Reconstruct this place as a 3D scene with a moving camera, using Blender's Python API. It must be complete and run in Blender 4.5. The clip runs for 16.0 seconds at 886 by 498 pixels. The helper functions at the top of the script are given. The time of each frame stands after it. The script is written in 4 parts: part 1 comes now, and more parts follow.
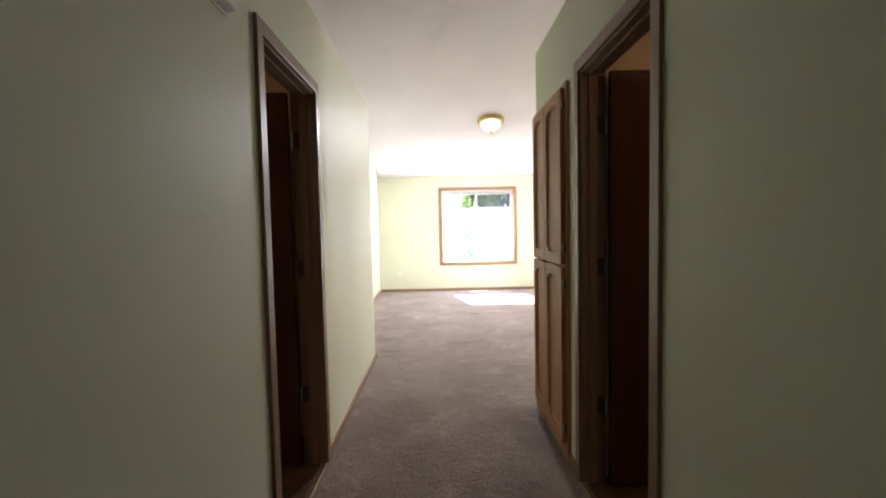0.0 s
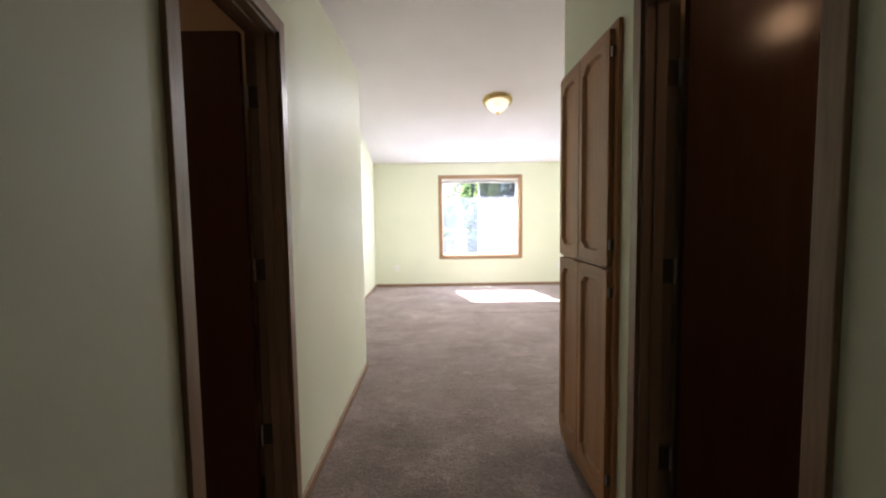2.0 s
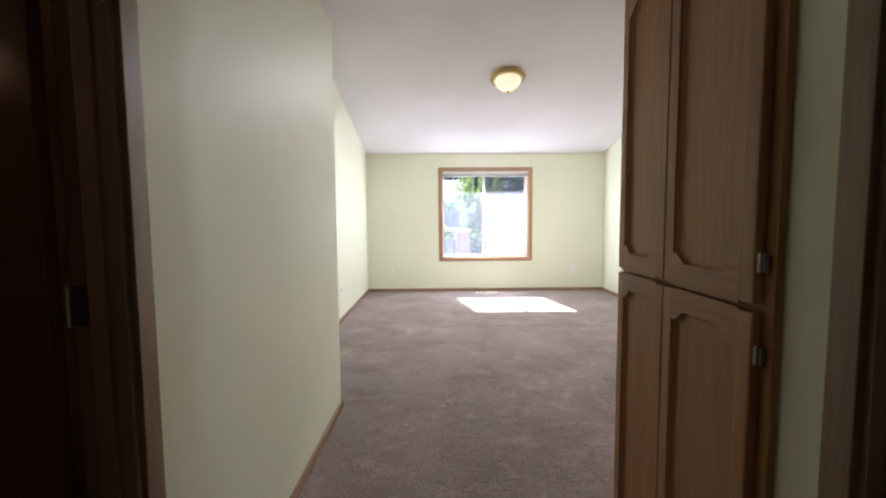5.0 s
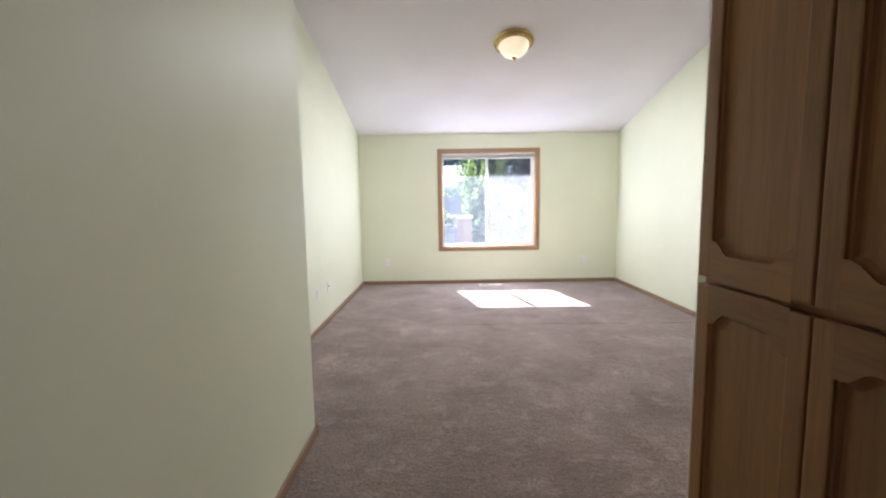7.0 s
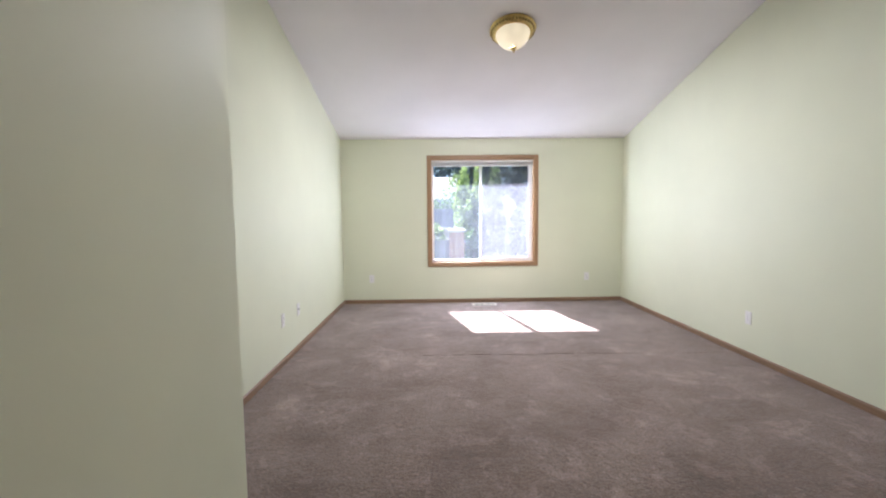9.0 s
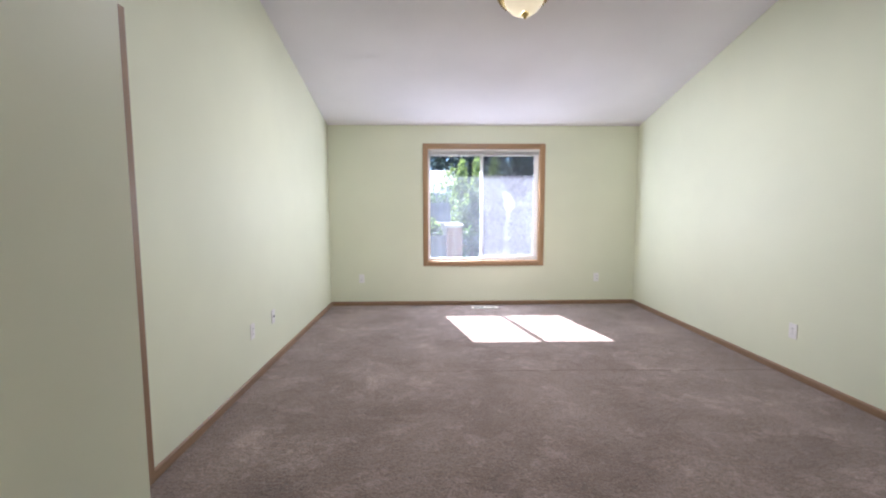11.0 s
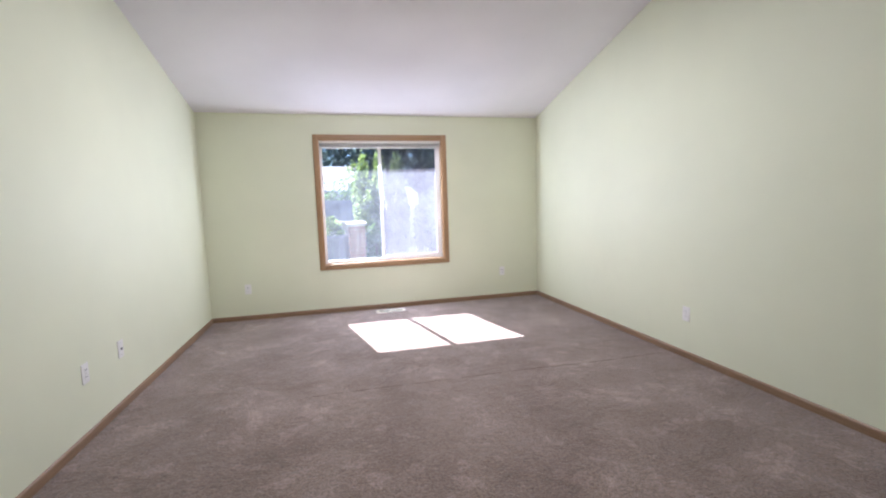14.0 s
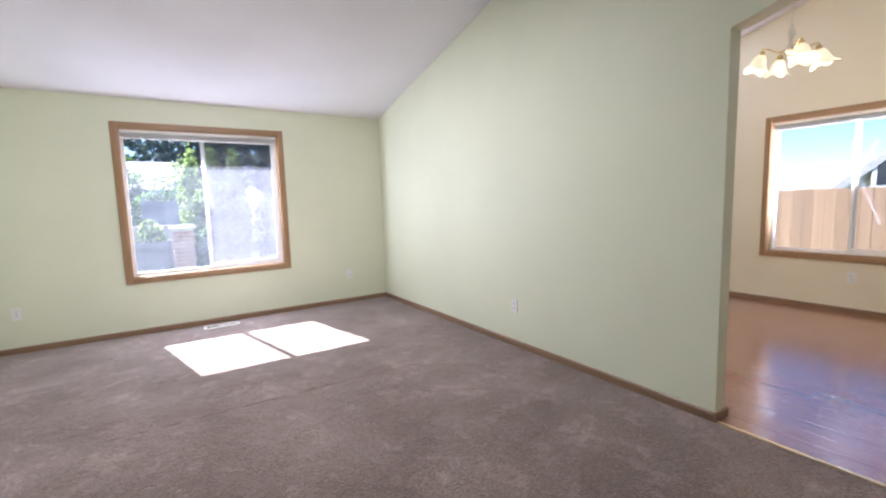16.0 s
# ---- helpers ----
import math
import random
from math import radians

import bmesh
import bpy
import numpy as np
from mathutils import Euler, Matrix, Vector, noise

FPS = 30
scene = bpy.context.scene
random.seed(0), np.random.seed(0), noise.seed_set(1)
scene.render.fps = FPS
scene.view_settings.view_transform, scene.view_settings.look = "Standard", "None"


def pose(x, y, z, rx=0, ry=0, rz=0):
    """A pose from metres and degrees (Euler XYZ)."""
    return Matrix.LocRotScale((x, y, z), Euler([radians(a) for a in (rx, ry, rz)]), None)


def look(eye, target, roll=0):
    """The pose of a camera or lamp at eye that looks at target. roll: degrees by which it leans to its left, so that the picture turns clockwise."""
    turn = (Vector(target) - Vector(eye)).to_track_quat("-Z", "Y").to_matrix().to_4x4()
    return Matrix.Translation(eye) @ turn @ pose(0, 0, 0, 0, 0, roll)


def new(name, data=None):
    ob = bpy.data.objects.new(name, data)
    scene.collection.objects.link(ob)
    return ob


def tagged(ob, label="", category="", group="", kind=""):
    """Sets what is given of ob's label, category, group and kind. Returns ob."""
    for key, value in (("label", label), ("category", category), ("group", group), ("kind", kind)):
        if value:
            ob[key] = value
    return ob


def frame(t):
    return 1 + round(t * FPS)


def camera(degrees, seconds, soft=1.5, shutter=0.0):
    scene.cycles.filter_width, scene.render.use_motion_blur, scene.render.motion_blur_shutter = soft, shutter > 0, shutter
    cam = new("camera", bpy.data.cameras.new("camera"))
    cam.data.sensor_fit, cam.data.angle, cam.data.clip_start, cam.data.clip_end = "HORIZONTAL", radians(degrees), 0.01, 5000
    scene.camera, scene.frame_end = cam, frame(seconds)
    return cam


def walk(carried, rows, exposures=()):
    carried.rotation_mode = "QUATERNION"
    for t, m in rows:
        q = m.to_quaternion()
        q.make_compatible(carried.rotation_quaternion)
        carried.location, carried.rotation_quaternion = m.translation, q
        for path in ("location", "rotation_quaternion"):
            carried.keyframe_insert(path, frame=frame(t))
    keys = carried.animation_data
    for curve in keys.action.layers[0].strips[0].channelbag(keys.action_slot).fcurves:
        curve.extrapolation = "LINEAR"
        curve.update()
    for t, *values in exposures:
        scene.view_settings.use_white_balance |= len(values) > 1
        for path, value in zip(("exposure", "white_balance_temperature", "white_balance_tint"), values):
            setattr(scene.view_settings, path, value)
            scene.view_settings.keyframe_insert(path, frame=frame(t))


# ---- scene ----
cam = camera(91.6, 16.0, soft=2.1)
PATH = [
    (0, (0.037, 0.665, 1.29), (0.055, 2.662, 1.186), -1.2),
    (0.5, (0.059, 0.819, 1.287), (0.059, 2.817, 1.193), -0.5),
    (1, (0.052, 0.972, 1.279), (0.057, 2.968, 1.139), 0.2),
    (1.5, (0.015, 1.132, 1.29), (0.067, 3.129, 1.197), -0.3),
    (2, (0.005, 1.254, 1.279), (0.032, 3.248, 1.135), -0.8),
    (2.5, (0.029, 1.38, 1.279), (0.016, 3.375, 1.134), -0.9),
    (3, (0.038, 1.522, 1.274), (-0.009, 3.516, 1.123), -0.2),
    (3.5, (0.035, 1.649, 1.256), (0.022, 3.641, 1.084), 0.0),
    (4, (0.024, 1.806, 1.257), (0.044, 3.8, 1.108), -0.4),
    (6.5, (0.084, 2.541, 1.264), (0.095, 4.532, 1.077), -0.6),
    (7, (0.093, 2.681, 1.249), (0.098, 4.67, 1.037), -0.9),
    (7.5, (0.114, 2.852, 1.247), (0.107, 4.843, 1.052), -0.6),
    (8, (0.131, 2.983, 1.263), (0.09, 4.975, 1.086), -0.1),
    (8.5, (0.138, 3.147, 1.233), (0.113, 5.139, 1.054), 0.0),
    (9, (0.133, 3.296, 1.232), (0.175, 5.289, 1.077), -0.6),
    (11.5, (0.137, 3.955, 1.233), (0.201, 5.946, 1.048), -0.0),
    (12, (0.159, 4.051, 1.219), (0.266, 6.04, 1.037), -0.7),
    (12.5, (0.167, 4.104, 1.229), (0.318, 6.089, 1.039), -0.8),
    (13, (0.218, 4.148, 1.223), (0.454, 6.124, 1.03), -0.7),
    (13.5, (0.234, 4.166, 1.225), (0.585, 6.125, 1.026), -1.6),
    (14, (0.245, 4.195, 1.229), (0.724, 6.126, 1.023), -1.9),
    (14.5, (0.278, 4.212, 1.236), (0.884, 6.105, 1.012), -1.9),
    (15, (0.328, 4.201, 1.21), (1.115, 6.027, 0.993), -1.8),
    (15.5, (0.347, 4.214, 1.22), (1.294, 5.96, 0.987), -1.7),
    (16, (0.401, 4.224, 1.22), (1.48, 5.894, 1.002), -1.7),
]
walk(cam, [(t, look(eye, target, roll)) for t, eye, target, roll in PATH],
     exposures=[(0.0, 3.72, 5910, 17), (2.0, 3.38, 5850, 17), (4.0, 3.08, 5790, 18), (7.0, 2.84, 5750, 18), (9.0, 2.66, 5700, 18), (12.5, 2.5, 5660, 19), (16.0, 2.58, 5650, 20)])

# ---- plan, in metres ----
FAR = 9.515                      # inner face of the north wall
LIV_L, LIV_R = -1.176, 2.872      # living room side walls
HALL_L, HALL_R = -0.632, 0.747   # hall side walls
FZ = -0.036                      # finished floor level
PART_H = 2.49                    # height of the hall partitions
BED_L, DIN_R, SOUTH = -4.75, 6.21, -1.2
RIDGE = 4.5
CORNER = 4.990                   # end of the hall west wall
END = 3.769                      # end of the hall east wall


def cz(y):
    """Height of the vaulted ceiling."""
    if y >= RIDGE:
        return 2.315 + 0.25 * (FAR - y)
    return max(PART_H, 2.315 + 0.25 * (FAR - RIDGE) - 0.25 * (RIDGE - y))


# ---- daylight ----
SUN_DIR = Vector((0.238, -1.04, -1.0)).normalized()
world = bpy.data.worlds.new("world")
scene.world = world
world.use_nodes = True
wn = world.node_tree.nodes
sky = wn.new("ShaderNodeTexSky")
sky.sky_type = "NISHITA"
sky.sun_disc = False
sky.sun_elevation = math.asin(-SUN_DIR.z)
sky.sun_rotation = math.atan2(-SUN_DIR.x, -SUN_DIR.y)
sky.air_density, sky.dust_density, sky.ozone_density = 1.0, 0.0, 5.0
world.node_tree.links.new(sky.outputs[0], wn["Background"].inputs[0])
wn["Background"].inputs[1].default_value = 0.045
sun = new("sun", bpy.data.lights.new("sun", "SUN"))
sun.data.energy, sun.data.angle, sun.data.color = 5.0, radians(0.53), (1.0, 0.95, 0.88)
sun.matrix_world = look((0, 0, 20), Vector((0, 0, 20)) + SUN_DIR)


SKY_TINT, GROUND_TINT = (0.80, 0.88, 1.0), (0.90, 0.94, 1.0)


def window_daylight(x, y, z, rz, beams):
    """Daylight in a window opening, facing into the room. beams: off-axis angle, clock angle (0 up, 90 to its right), spread, watts."""
    for off, clock, spread, watts in beams:
        a = new("window_daylight", bpy.data.lights.new("window_daylight", "AREA"))
        a.data.shape, a.data.size, a.data.size_y = "RECTANGLE", 0.9, 0.12
        a.data.energy, a.data.spread = watts, radians(spread)
        a.data.color = SKY_TINT if 100 < clock < 260 else GROUND_TINT
        a.matrix_world = pose(x, y, z, 0, 0, rz) @ pose(0, 0, 0, 90) @ pose(0, 0, 0, 0, 0, -clock) @ pose(0, 0, 0, off)


window_daylight(0.84, FAR + 0.05, 1.28, 180, [(60, 0, 104, 0.55), (62, 80, 106, 1.4), (62, -80, 106, 1.4), (62, 180, 106, 2.0)])
window_daylight(-3.25, FAR + 0.05, 1.28, 180, [(66, 0, 110, 4), (66, 80, 110, 4), (66, -80, 110, 4)])
window_daylight(DIN_R + 0.05, 5.62, 1.28, 90, [(66, 70, 110, 8), (66, -70, 110, 8)])


def lamp_disc(x, y, z, watts, r, color):
    """Light that a shaded lamp throws downwards."""
    l = new("lamp_light", bpy.data.lights.new("lamp_light", "AREA"))
    l.data.shape, l.data.size, l.data.energy, l.data.color = "DISK", 2 * r, watts, color
    l.location = (x, y, z)
    return l


def lamp_point(x, y, z, watts, size, color=(1.0, 0.72, 0.42)):
    l = new("lamp_light", bpy.data.lights.new("lamp_light", "POINT"))
    l.data.energy, l.data.shadow_soft_size, l.data.color = watts, size, color
    l.location = (x, y, z)
    return l


# ---- materials ----
def mat(name, base, rough=0.6, metal=0.0, spec=0.5):
    m = bpy.data.materials.new(name)
    m.use_nodes = True
    b = m.node_tree.nodes["Principled BSDF"]
    b.inputs["Base Color"].default_value = (*base, 1)
    b.inputs["Roughness"].default_value = rough
    b.inputs["Metallic"].default_value = metal
    b.inputs["Specular IOR Level"].default_value = spec
    return m


def nd(m, kind, **values):
    n = m.node_tree.nodes.new(kind)
    for k, v in values.items():
        n.inputs[k].default_value = v
    return n


def link(m, a, b):
    m.node_tree.links.new(a, b)


def coords(m, scale=(1, 1, 1), rot=(0, 0, 0)):
    tc, mp = nd(m, "ShaderNodeTexCoord"), nd(m, "ShaderNodeMapping")
    mp.inputs["Scale"].default_value = scale
    mp.inputs["Rotation"].default_value = rot
    link(m, tc.outputs["Object"], mp.inputs["Vector"])
    return mp.outputs[0]


def noise_tex(m, vec, scale, detail=4.0, rough=0.55):
    n = nd(m, "ShaderNodeTexNoise", Scale=scale, Detail=detail, Roughness=rough)
    link(m, vec, n.inputs["Vector"])
    return n.outputs["Fac"]


def ramp(m, fac, stops):
    r = nd(m, "ShaderNodeValToRGB")
    e = r.color_ramp.elements
    while len(e) < len(stops):
        e.new(0.5)
    for el, (p, c) in zip(e, stops):
        el.position, el.color = p, (*c, 1)
    link(m, fac, r.inputs[0])
    return r.outputs[0]


def mixed(m, fac, a, b, mode="MIX"):
    n = m.node_tree.nodes.new("ShaderNodeMix")
    n.data_type, n.blend_type = "RGBA", mode
    for sock, v in ((n.inputs[0], fac), (n.inputs[6], a), (n.inputs[7], b)):
        if isinstance(v, (int, float)):
            sock.default_value = v
        elif isinstance(v, tuple):
            sock.default_value = (*v, 1)
        else:
            link(m, v, sock)
    return n.outputs[2]


def bump(m, height, strength, distance=0.002, normal=None):
    b = nd(m, "ShaderNodeBump", Strength=strength, Distance=distance)
    link(m, height, b.inputs["Height"])
    if normal:
        link(m, normal, b.inputs["Normal"])
    return b.outputs[0]


def finish(m, color=None, normal=None, rough=None):
    b = m.node_tree.nodes["Principled BSDF"]
    for sock, v in (("Base Color", color), ("Normal", normal), ("Roughness", rough)):
        if v is not None:
            link(m, v, b.inputs[sock])
    return m


def scaled(base, k):
    return tuple(min(1.0, c * k) for c in base)


def plaster(name, base, rough, texture):
    m = mat(name, base, rough, spec=0.35)
    v = coords(m)
    big, fine, knock = noise_tex(m, v, 1.1, 3), noise_tex(m, v, 240, 2), noise_tex(m, v, 42, 3)
    col = ramp(m, big, [(0.3, scaled(base, 0.96)), (0.7, scaled(base, 1.03))])
    n1 = bump(m, fine, 0.12 * texture, 0.001)
    return finish(m, col, bump(m, knock, 0.25 * texture, 0.002, n1))


M_WALL = plaster("pale_green_wall_paint", (0.742, 0.762, 0.585), 0.5, 0.7)
M_DINWALL = plaster("cream_wall_paint", (0.82, 0.76, 0.60), 0.5, 0.7)
M_CEIL = plaster("white_ceiling_texture", (0.83, 0.81, 0.85), 0.9, 2.0)


def wood(name, base, rough=0.4, axis="z", contrast=0.5, random_tone=0.12, grain=1.0):
    """Stained wood with long grain along an axis."""
    m = mat(name, base, rough)
    sc = {"z": (14, 14, 0.9), "y": (14, 0.9, 14), "x": (0.9, 14, 14)}[axis]
    v = coords(m, sc)
    info = nd(m, "ShaderNodeObjectInfo")
    add = m.node_tree.nodes.new("ShaderNodeVectorMath")
    comb = nd(m, "ShaderNodeCombineXYZ")
    mul = nd(m, "ShaderNodeMath")
    mul.operation = "MULTIPLY"
    link(m, info.outputs["Random"], mul.inputs[0])
    mul.inputs[1].default_value = 37.0
    for i in range(3):
        link(m, mul.outputs[0], comb.inputs[i])
    link(m, v, add.inputs[0])
    link(m, comb.outputs[0], add.inputs[1])
    v2 = add.outputs[0]
    broad, streak, pore = noise_tex(m, v2, 0.9 * grain, 3), noise_tex(m, v2, 5.5 * grain, 5, 0.65), noise_tex(m, v2, 24 * grain, 2)
    c1 = ramp(m, streak, [(0.25, scaled(base, 1 - contrast)), (0.55, base), (0.8, scaled(base, 1 + 0.5 * contrast))])
    c2 = mixed(m, 0.35, c1, ramp(m, broad, [(0.3, scaled(base, 0.7)), (0.75, scaled(base, 1.25))]))
    tone = ramp(m, info.outputs["Random"], [(0.0, (1 - random_tone,) * 3), (1.0, (1.0, 1.0, 1.0))])
    c3 = mixed(m, 1.0, c2, tone, "MULTIPLY")
    r = ramp(m, pore, [(0.3, (rough * 1.2,) * 3), (0.7, (rough * 0.85,) * 3)])
    return finish(m, c3, bump(m, pore, 0.15, 0.0008), r)


M_TRIM_Z = wood("brown_oak_trim_upright", (0.29, 0.18, 0.105), 0.38, "z")
M_TRIM_Y = wood("brown_oak_trim_along", (0.29, 0.18, 0.105), 0.38, "y")
M_TRIM_X = wood("brown_oak_trim_across", (0.29, 0.18, 0.105), 0.38, "x")
M_WINTRIM_Z = wood("honey_oak_casing_upright", (0.40, 0.245, 0.125), 0.4, "z")
M_WINTRIM_X = wood("honey_oak_casing_across", (0.40, 0.245, 0.125), 0.4, "x")
M_WINTRIM_Y = wood("honey_oak_casing_along", (0.40, 0.245, 0.125), 0.4, "y")
M_JAMB = wood("dark_oak_jamb", (0.29, 0.195, 0.135), 0.45, "z", 0.3)
M_JAMB_Y = wood("dark_oak_jamb_head", (0.29, 0.195, 0.135), 0.45, "y", 0.3)
M_LEAF = wood("dark_mahogany_door", (0.098, 0.042, 0.025), 0.15, "z", 0.12)
M_CAB_Z = wood("golden_oak_upright", (0.43, 0.215, 0.086), 0.5, "z", 0.4, 0.2)
M_CAB_Y = wood("golden_oak_along", (0.43, 0.215, 0.086), 0.5, "y", 0.4, 0.2)
M_LAMINATE = wood("reddish_laminate", (0.34, 0.14, 0.085), 0.24, "y", 0.22, 0.14)
M_LAMINATE.node_tree.nodes["Principled BSDF"].inputs["Coat Weight"].default_value = 1.0
M_LAMINATE.node_tree.nodes["Principled BSDF"].inputs["Coat Roughness"].default_value = 0.2
M_LAMINATE.node_tree.nodes["Principled BSDF"].inputs["Coat IOR"].default_value = 1.75
M_FENCE = wood("cedar_fence_board", (0.60, 0.40, 0.26), 0.8, "z", 0.4, 0.3)


def carpet_material():
    m = mat("taupe_cut_pile_carpet", (0.27, 0.205, 0.18), 1.0, spec=0.1)
    v = coords(m)
    warp = nd(m, "ShaderNodeTexNoise", Scale=1.6, Detail=3.0)
    link(m, v, warp.inputs["Vector"])
    vw = mixed(m, 0.25, v, warp.outputs["Color"], "ADD")
    patch = noise_tex(m, vw, 2.2, 5, 0.6)
    scuff = noise_tex(m, vw, 6.5, 4, 0.6)
    tuft = noise_tex(m, v, 120, 3, 0.7)
    clump = noise_tex(m, v, 60, 3, 0.6)
    base = ramp(m, patch, [(0.32, (0.204, 0.148, 0.119)), (0.47, (0.252, 0.188, 0.155)), (0.58, (0.289, 0.219, 0.184)), (0.72, (0.341, 0.263, 0.227))])
    light = ramp(m, scuff, [(0.575, (0.97, 0.97, 0.97)), (0.595, (1.22, 1.22, 1.25))])
    c = mixed(m, 1.0, base, light, "MULTIPLY")
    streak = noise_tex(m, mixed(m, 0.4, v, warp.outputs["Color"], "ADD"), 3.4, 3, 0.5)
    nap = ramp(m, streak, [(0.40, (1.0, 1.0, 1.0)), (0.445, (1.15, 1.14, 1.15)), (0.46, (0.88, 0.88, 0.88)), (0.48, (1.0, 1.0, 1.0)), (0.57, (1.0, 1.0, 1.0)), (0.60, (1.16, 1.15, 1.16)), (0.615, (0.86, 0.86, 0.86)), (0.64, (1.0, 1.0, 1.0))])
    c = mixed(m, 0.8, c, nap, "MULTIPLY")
    # short creases in the pile, their shade and lit lip put into the colour
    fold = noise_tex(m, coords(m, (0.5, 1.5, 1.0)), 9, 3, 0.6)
    crease_shade = ramp(m, fold, [(0.600, (1.0, 1.0, 1.0)), (0.612, (0.55, 0.54, 0.54)), (0.622, (1.12, 1.12, 1.13)), (0.66, (1.0, 1.0, 1.0))])
    c = mixed(m, 0.85, c, crease_shade, "MULTIPLY")
    fib = ramp(m, tuft, [(0.32, (0.68, 0.67, 0.67)), (0.68, (1.28, 1.28, 1.28))])
    c = mixed(m, 1.0, c, fib, "MULTIPLY")
    clr = ramp(m, clump, [(0.35, (0.86, 0.86, 0.86)), (0.65, (1.1, 1.1, 1.1))])
    c = mixed(m, 1.0, c, clr, "MULTIPLY")
    n = bump(m, tuft, 0.7, 0.005)
    n = bump(m, fold, 0.35, 0.02, n)
    n = bump(m, clump, 0.8, 0.009, n)
    finish(m, c, bump(m, scuff, 0.3, 0.02, n))
    b = m.node_tree.nodes["Principled BSDF"]
    b.inputs["Sheen Weight"].default_value = 0.3
    b.inputs["Sheen Tint"].default_value = (0.85, 0.90, 1.0, 1)
    b.inputs["Sheen Roughness"].default_value = 0.5
    return m


M_CARPET = carpet_material()


def speckled(name, base, rough, scale=30.0, depth=0.3, metal=0.0, bump_scale=120.0, bump_k=0.1):
    m = mat(name, base, rough, metal)
    v = coords(m)
    c = ramp(m, noise_tex(m, v, scale, 5), [(0.3, scaled(base, 1 - depth)), (0.7, scaled(base, 1 + depth * 0.6))])
    return finish(m, c, bump(m, noise_tex(m, v, bump_scale, 2), bump_k, 0.001))


M_PLASTIC = speckled("white_plastic", (0.82, 0.81, 0.78), 0.35, 20, 0.03)
M_SLOT = mat("dark_slot", (0.02, 0.02, 0.02), 0.6)
M_VINYL = speckled("white_vinyl", (0.85, 0.85, 0.84), 0.35, 15, 0.04)
M_BRASS = speckled("antique_brass", (0.62, 0.47, 0.20), 0.32, 40, 0.3, 1.0)
M_BRONZE_BEAD = speckled("aged_brass_bead", (0.36, 0.28, 0.12), 0.4, 50, 0.4, 1.0)
M_NICKEL = speckled("satin_nickel", (0.55, 0.53, 0.5), 0.35, 60, 0.15, 1.0)
M_BRONZE = speckled("dark_bronze", (0.12, 0.10, 0.085), 0.4, 60, 0.2, 0.8)
M_GOLD = speckled("gold_threshold", (0.72, 0.58, 0.36), 0.3, 40, 0.2, 1.0)
M_VENT = speckled("almond_enamel", (0.74, 0.69, 0.6), 0.4, 30, 0.08)
M_BATHFLOOR = speckled("brown_vinyl_floor", (0.13, 0.075, 0.045), 0.35, 12, 0.4)
M_BATHWALL = plaster("warm_white_wall_paint", (0.72, 0.60, 0.45), 0.6, 0.7)
M_CHANDELIER = speckled("ivory_enamel", (0.78, 0.74, 0.64), 0.35, 30, 0.06)
M_ROOF = speckled("grey_asphalt_shingle", (0.16, 0.17, 0.19), 0.9, 14, 0.35)
M_PALE_ROOF = speckled("pale_grey_shingle", (0.5, 0.5, 0.52), 0.9, 14, 0.2)
M_SIDING = speckled("white_lap_siding", (0.6, 0.61, 0.63), 0.7, 4, 0.1)
M_BLUE_SIDING = speckled("blue_grey_siding", (0.30, 0.36, 0.47), 0.7, 4, 0.06)
M_BRICK = speckled("red_brown_brick", (0.32, 0.19, 0.18), 0.85, 9, 0.35, bump_k=0.4)
M_MORTAR = speckled("grey_mortar", (0.42, 0.40, 0.38), 0.9, 30, 0.2)
M_GRASS = speckled("lawn", (0.09, 0.13, 0.045), 0.95, 3, 0.4, bump_scale=40, bump_k=1.0)
M_CONCRETE = speckled("pale_concrete", (0.48, 0.46, 0.43), 0.85, 5, 0.15)
M_BARK = speckled("bark", (0.10, 0.07, 0.05), 0.95, 14, 0.4, bump_k=0.8)
M_STEEL = mat("black_cable", (0.03, 0.03, 0.03), 0.6)


def leaf_material(name, base):
    m = mat(name, base, 0.55)
    geo = nd(m, "ShaderNodeNewGeometry")
    c = ramp(m, geo.outputs["Random Per Island"], [(0.0, scaled(base, 0.55)), (0.6, base), (1.0, scaled(base, 1.6))])
    finish(m, c)
    b = m.node_tree.nodes["Principled BSDF"]
    t = nd(m, "ShaderNodeBsdfTranslucent")
    link(m, mixed(m, 1.0, c, (1.6, 1.6, 1.3), "MULTIPLY"), t.inputs["Color"])
    mix = nd(m, "ShaderNodeMixShader", Fac=0.65)
    link(m, b.outputs[0], mix.inputs[1])
    link(m, t.outputs[0], mix.inputs[2])
    link(m, mix.outputs[0], m.node_tree.nodes["Material Output"].inputs[0])
    return m


M_LEAF_YG = leaf_material("yellow_green_foliage", (0.155, 0.215, 0.075))
M_LEAF_MID = leaf_material("green_foliage", (0.07, 0.13, 0.04))
# dark green leaves with the bluish haze over the far trees mixed into the colour
M_LEAF_HAZED = leaf_material("hazed_dark_foliage", (0.065, 0.095, 0.105))


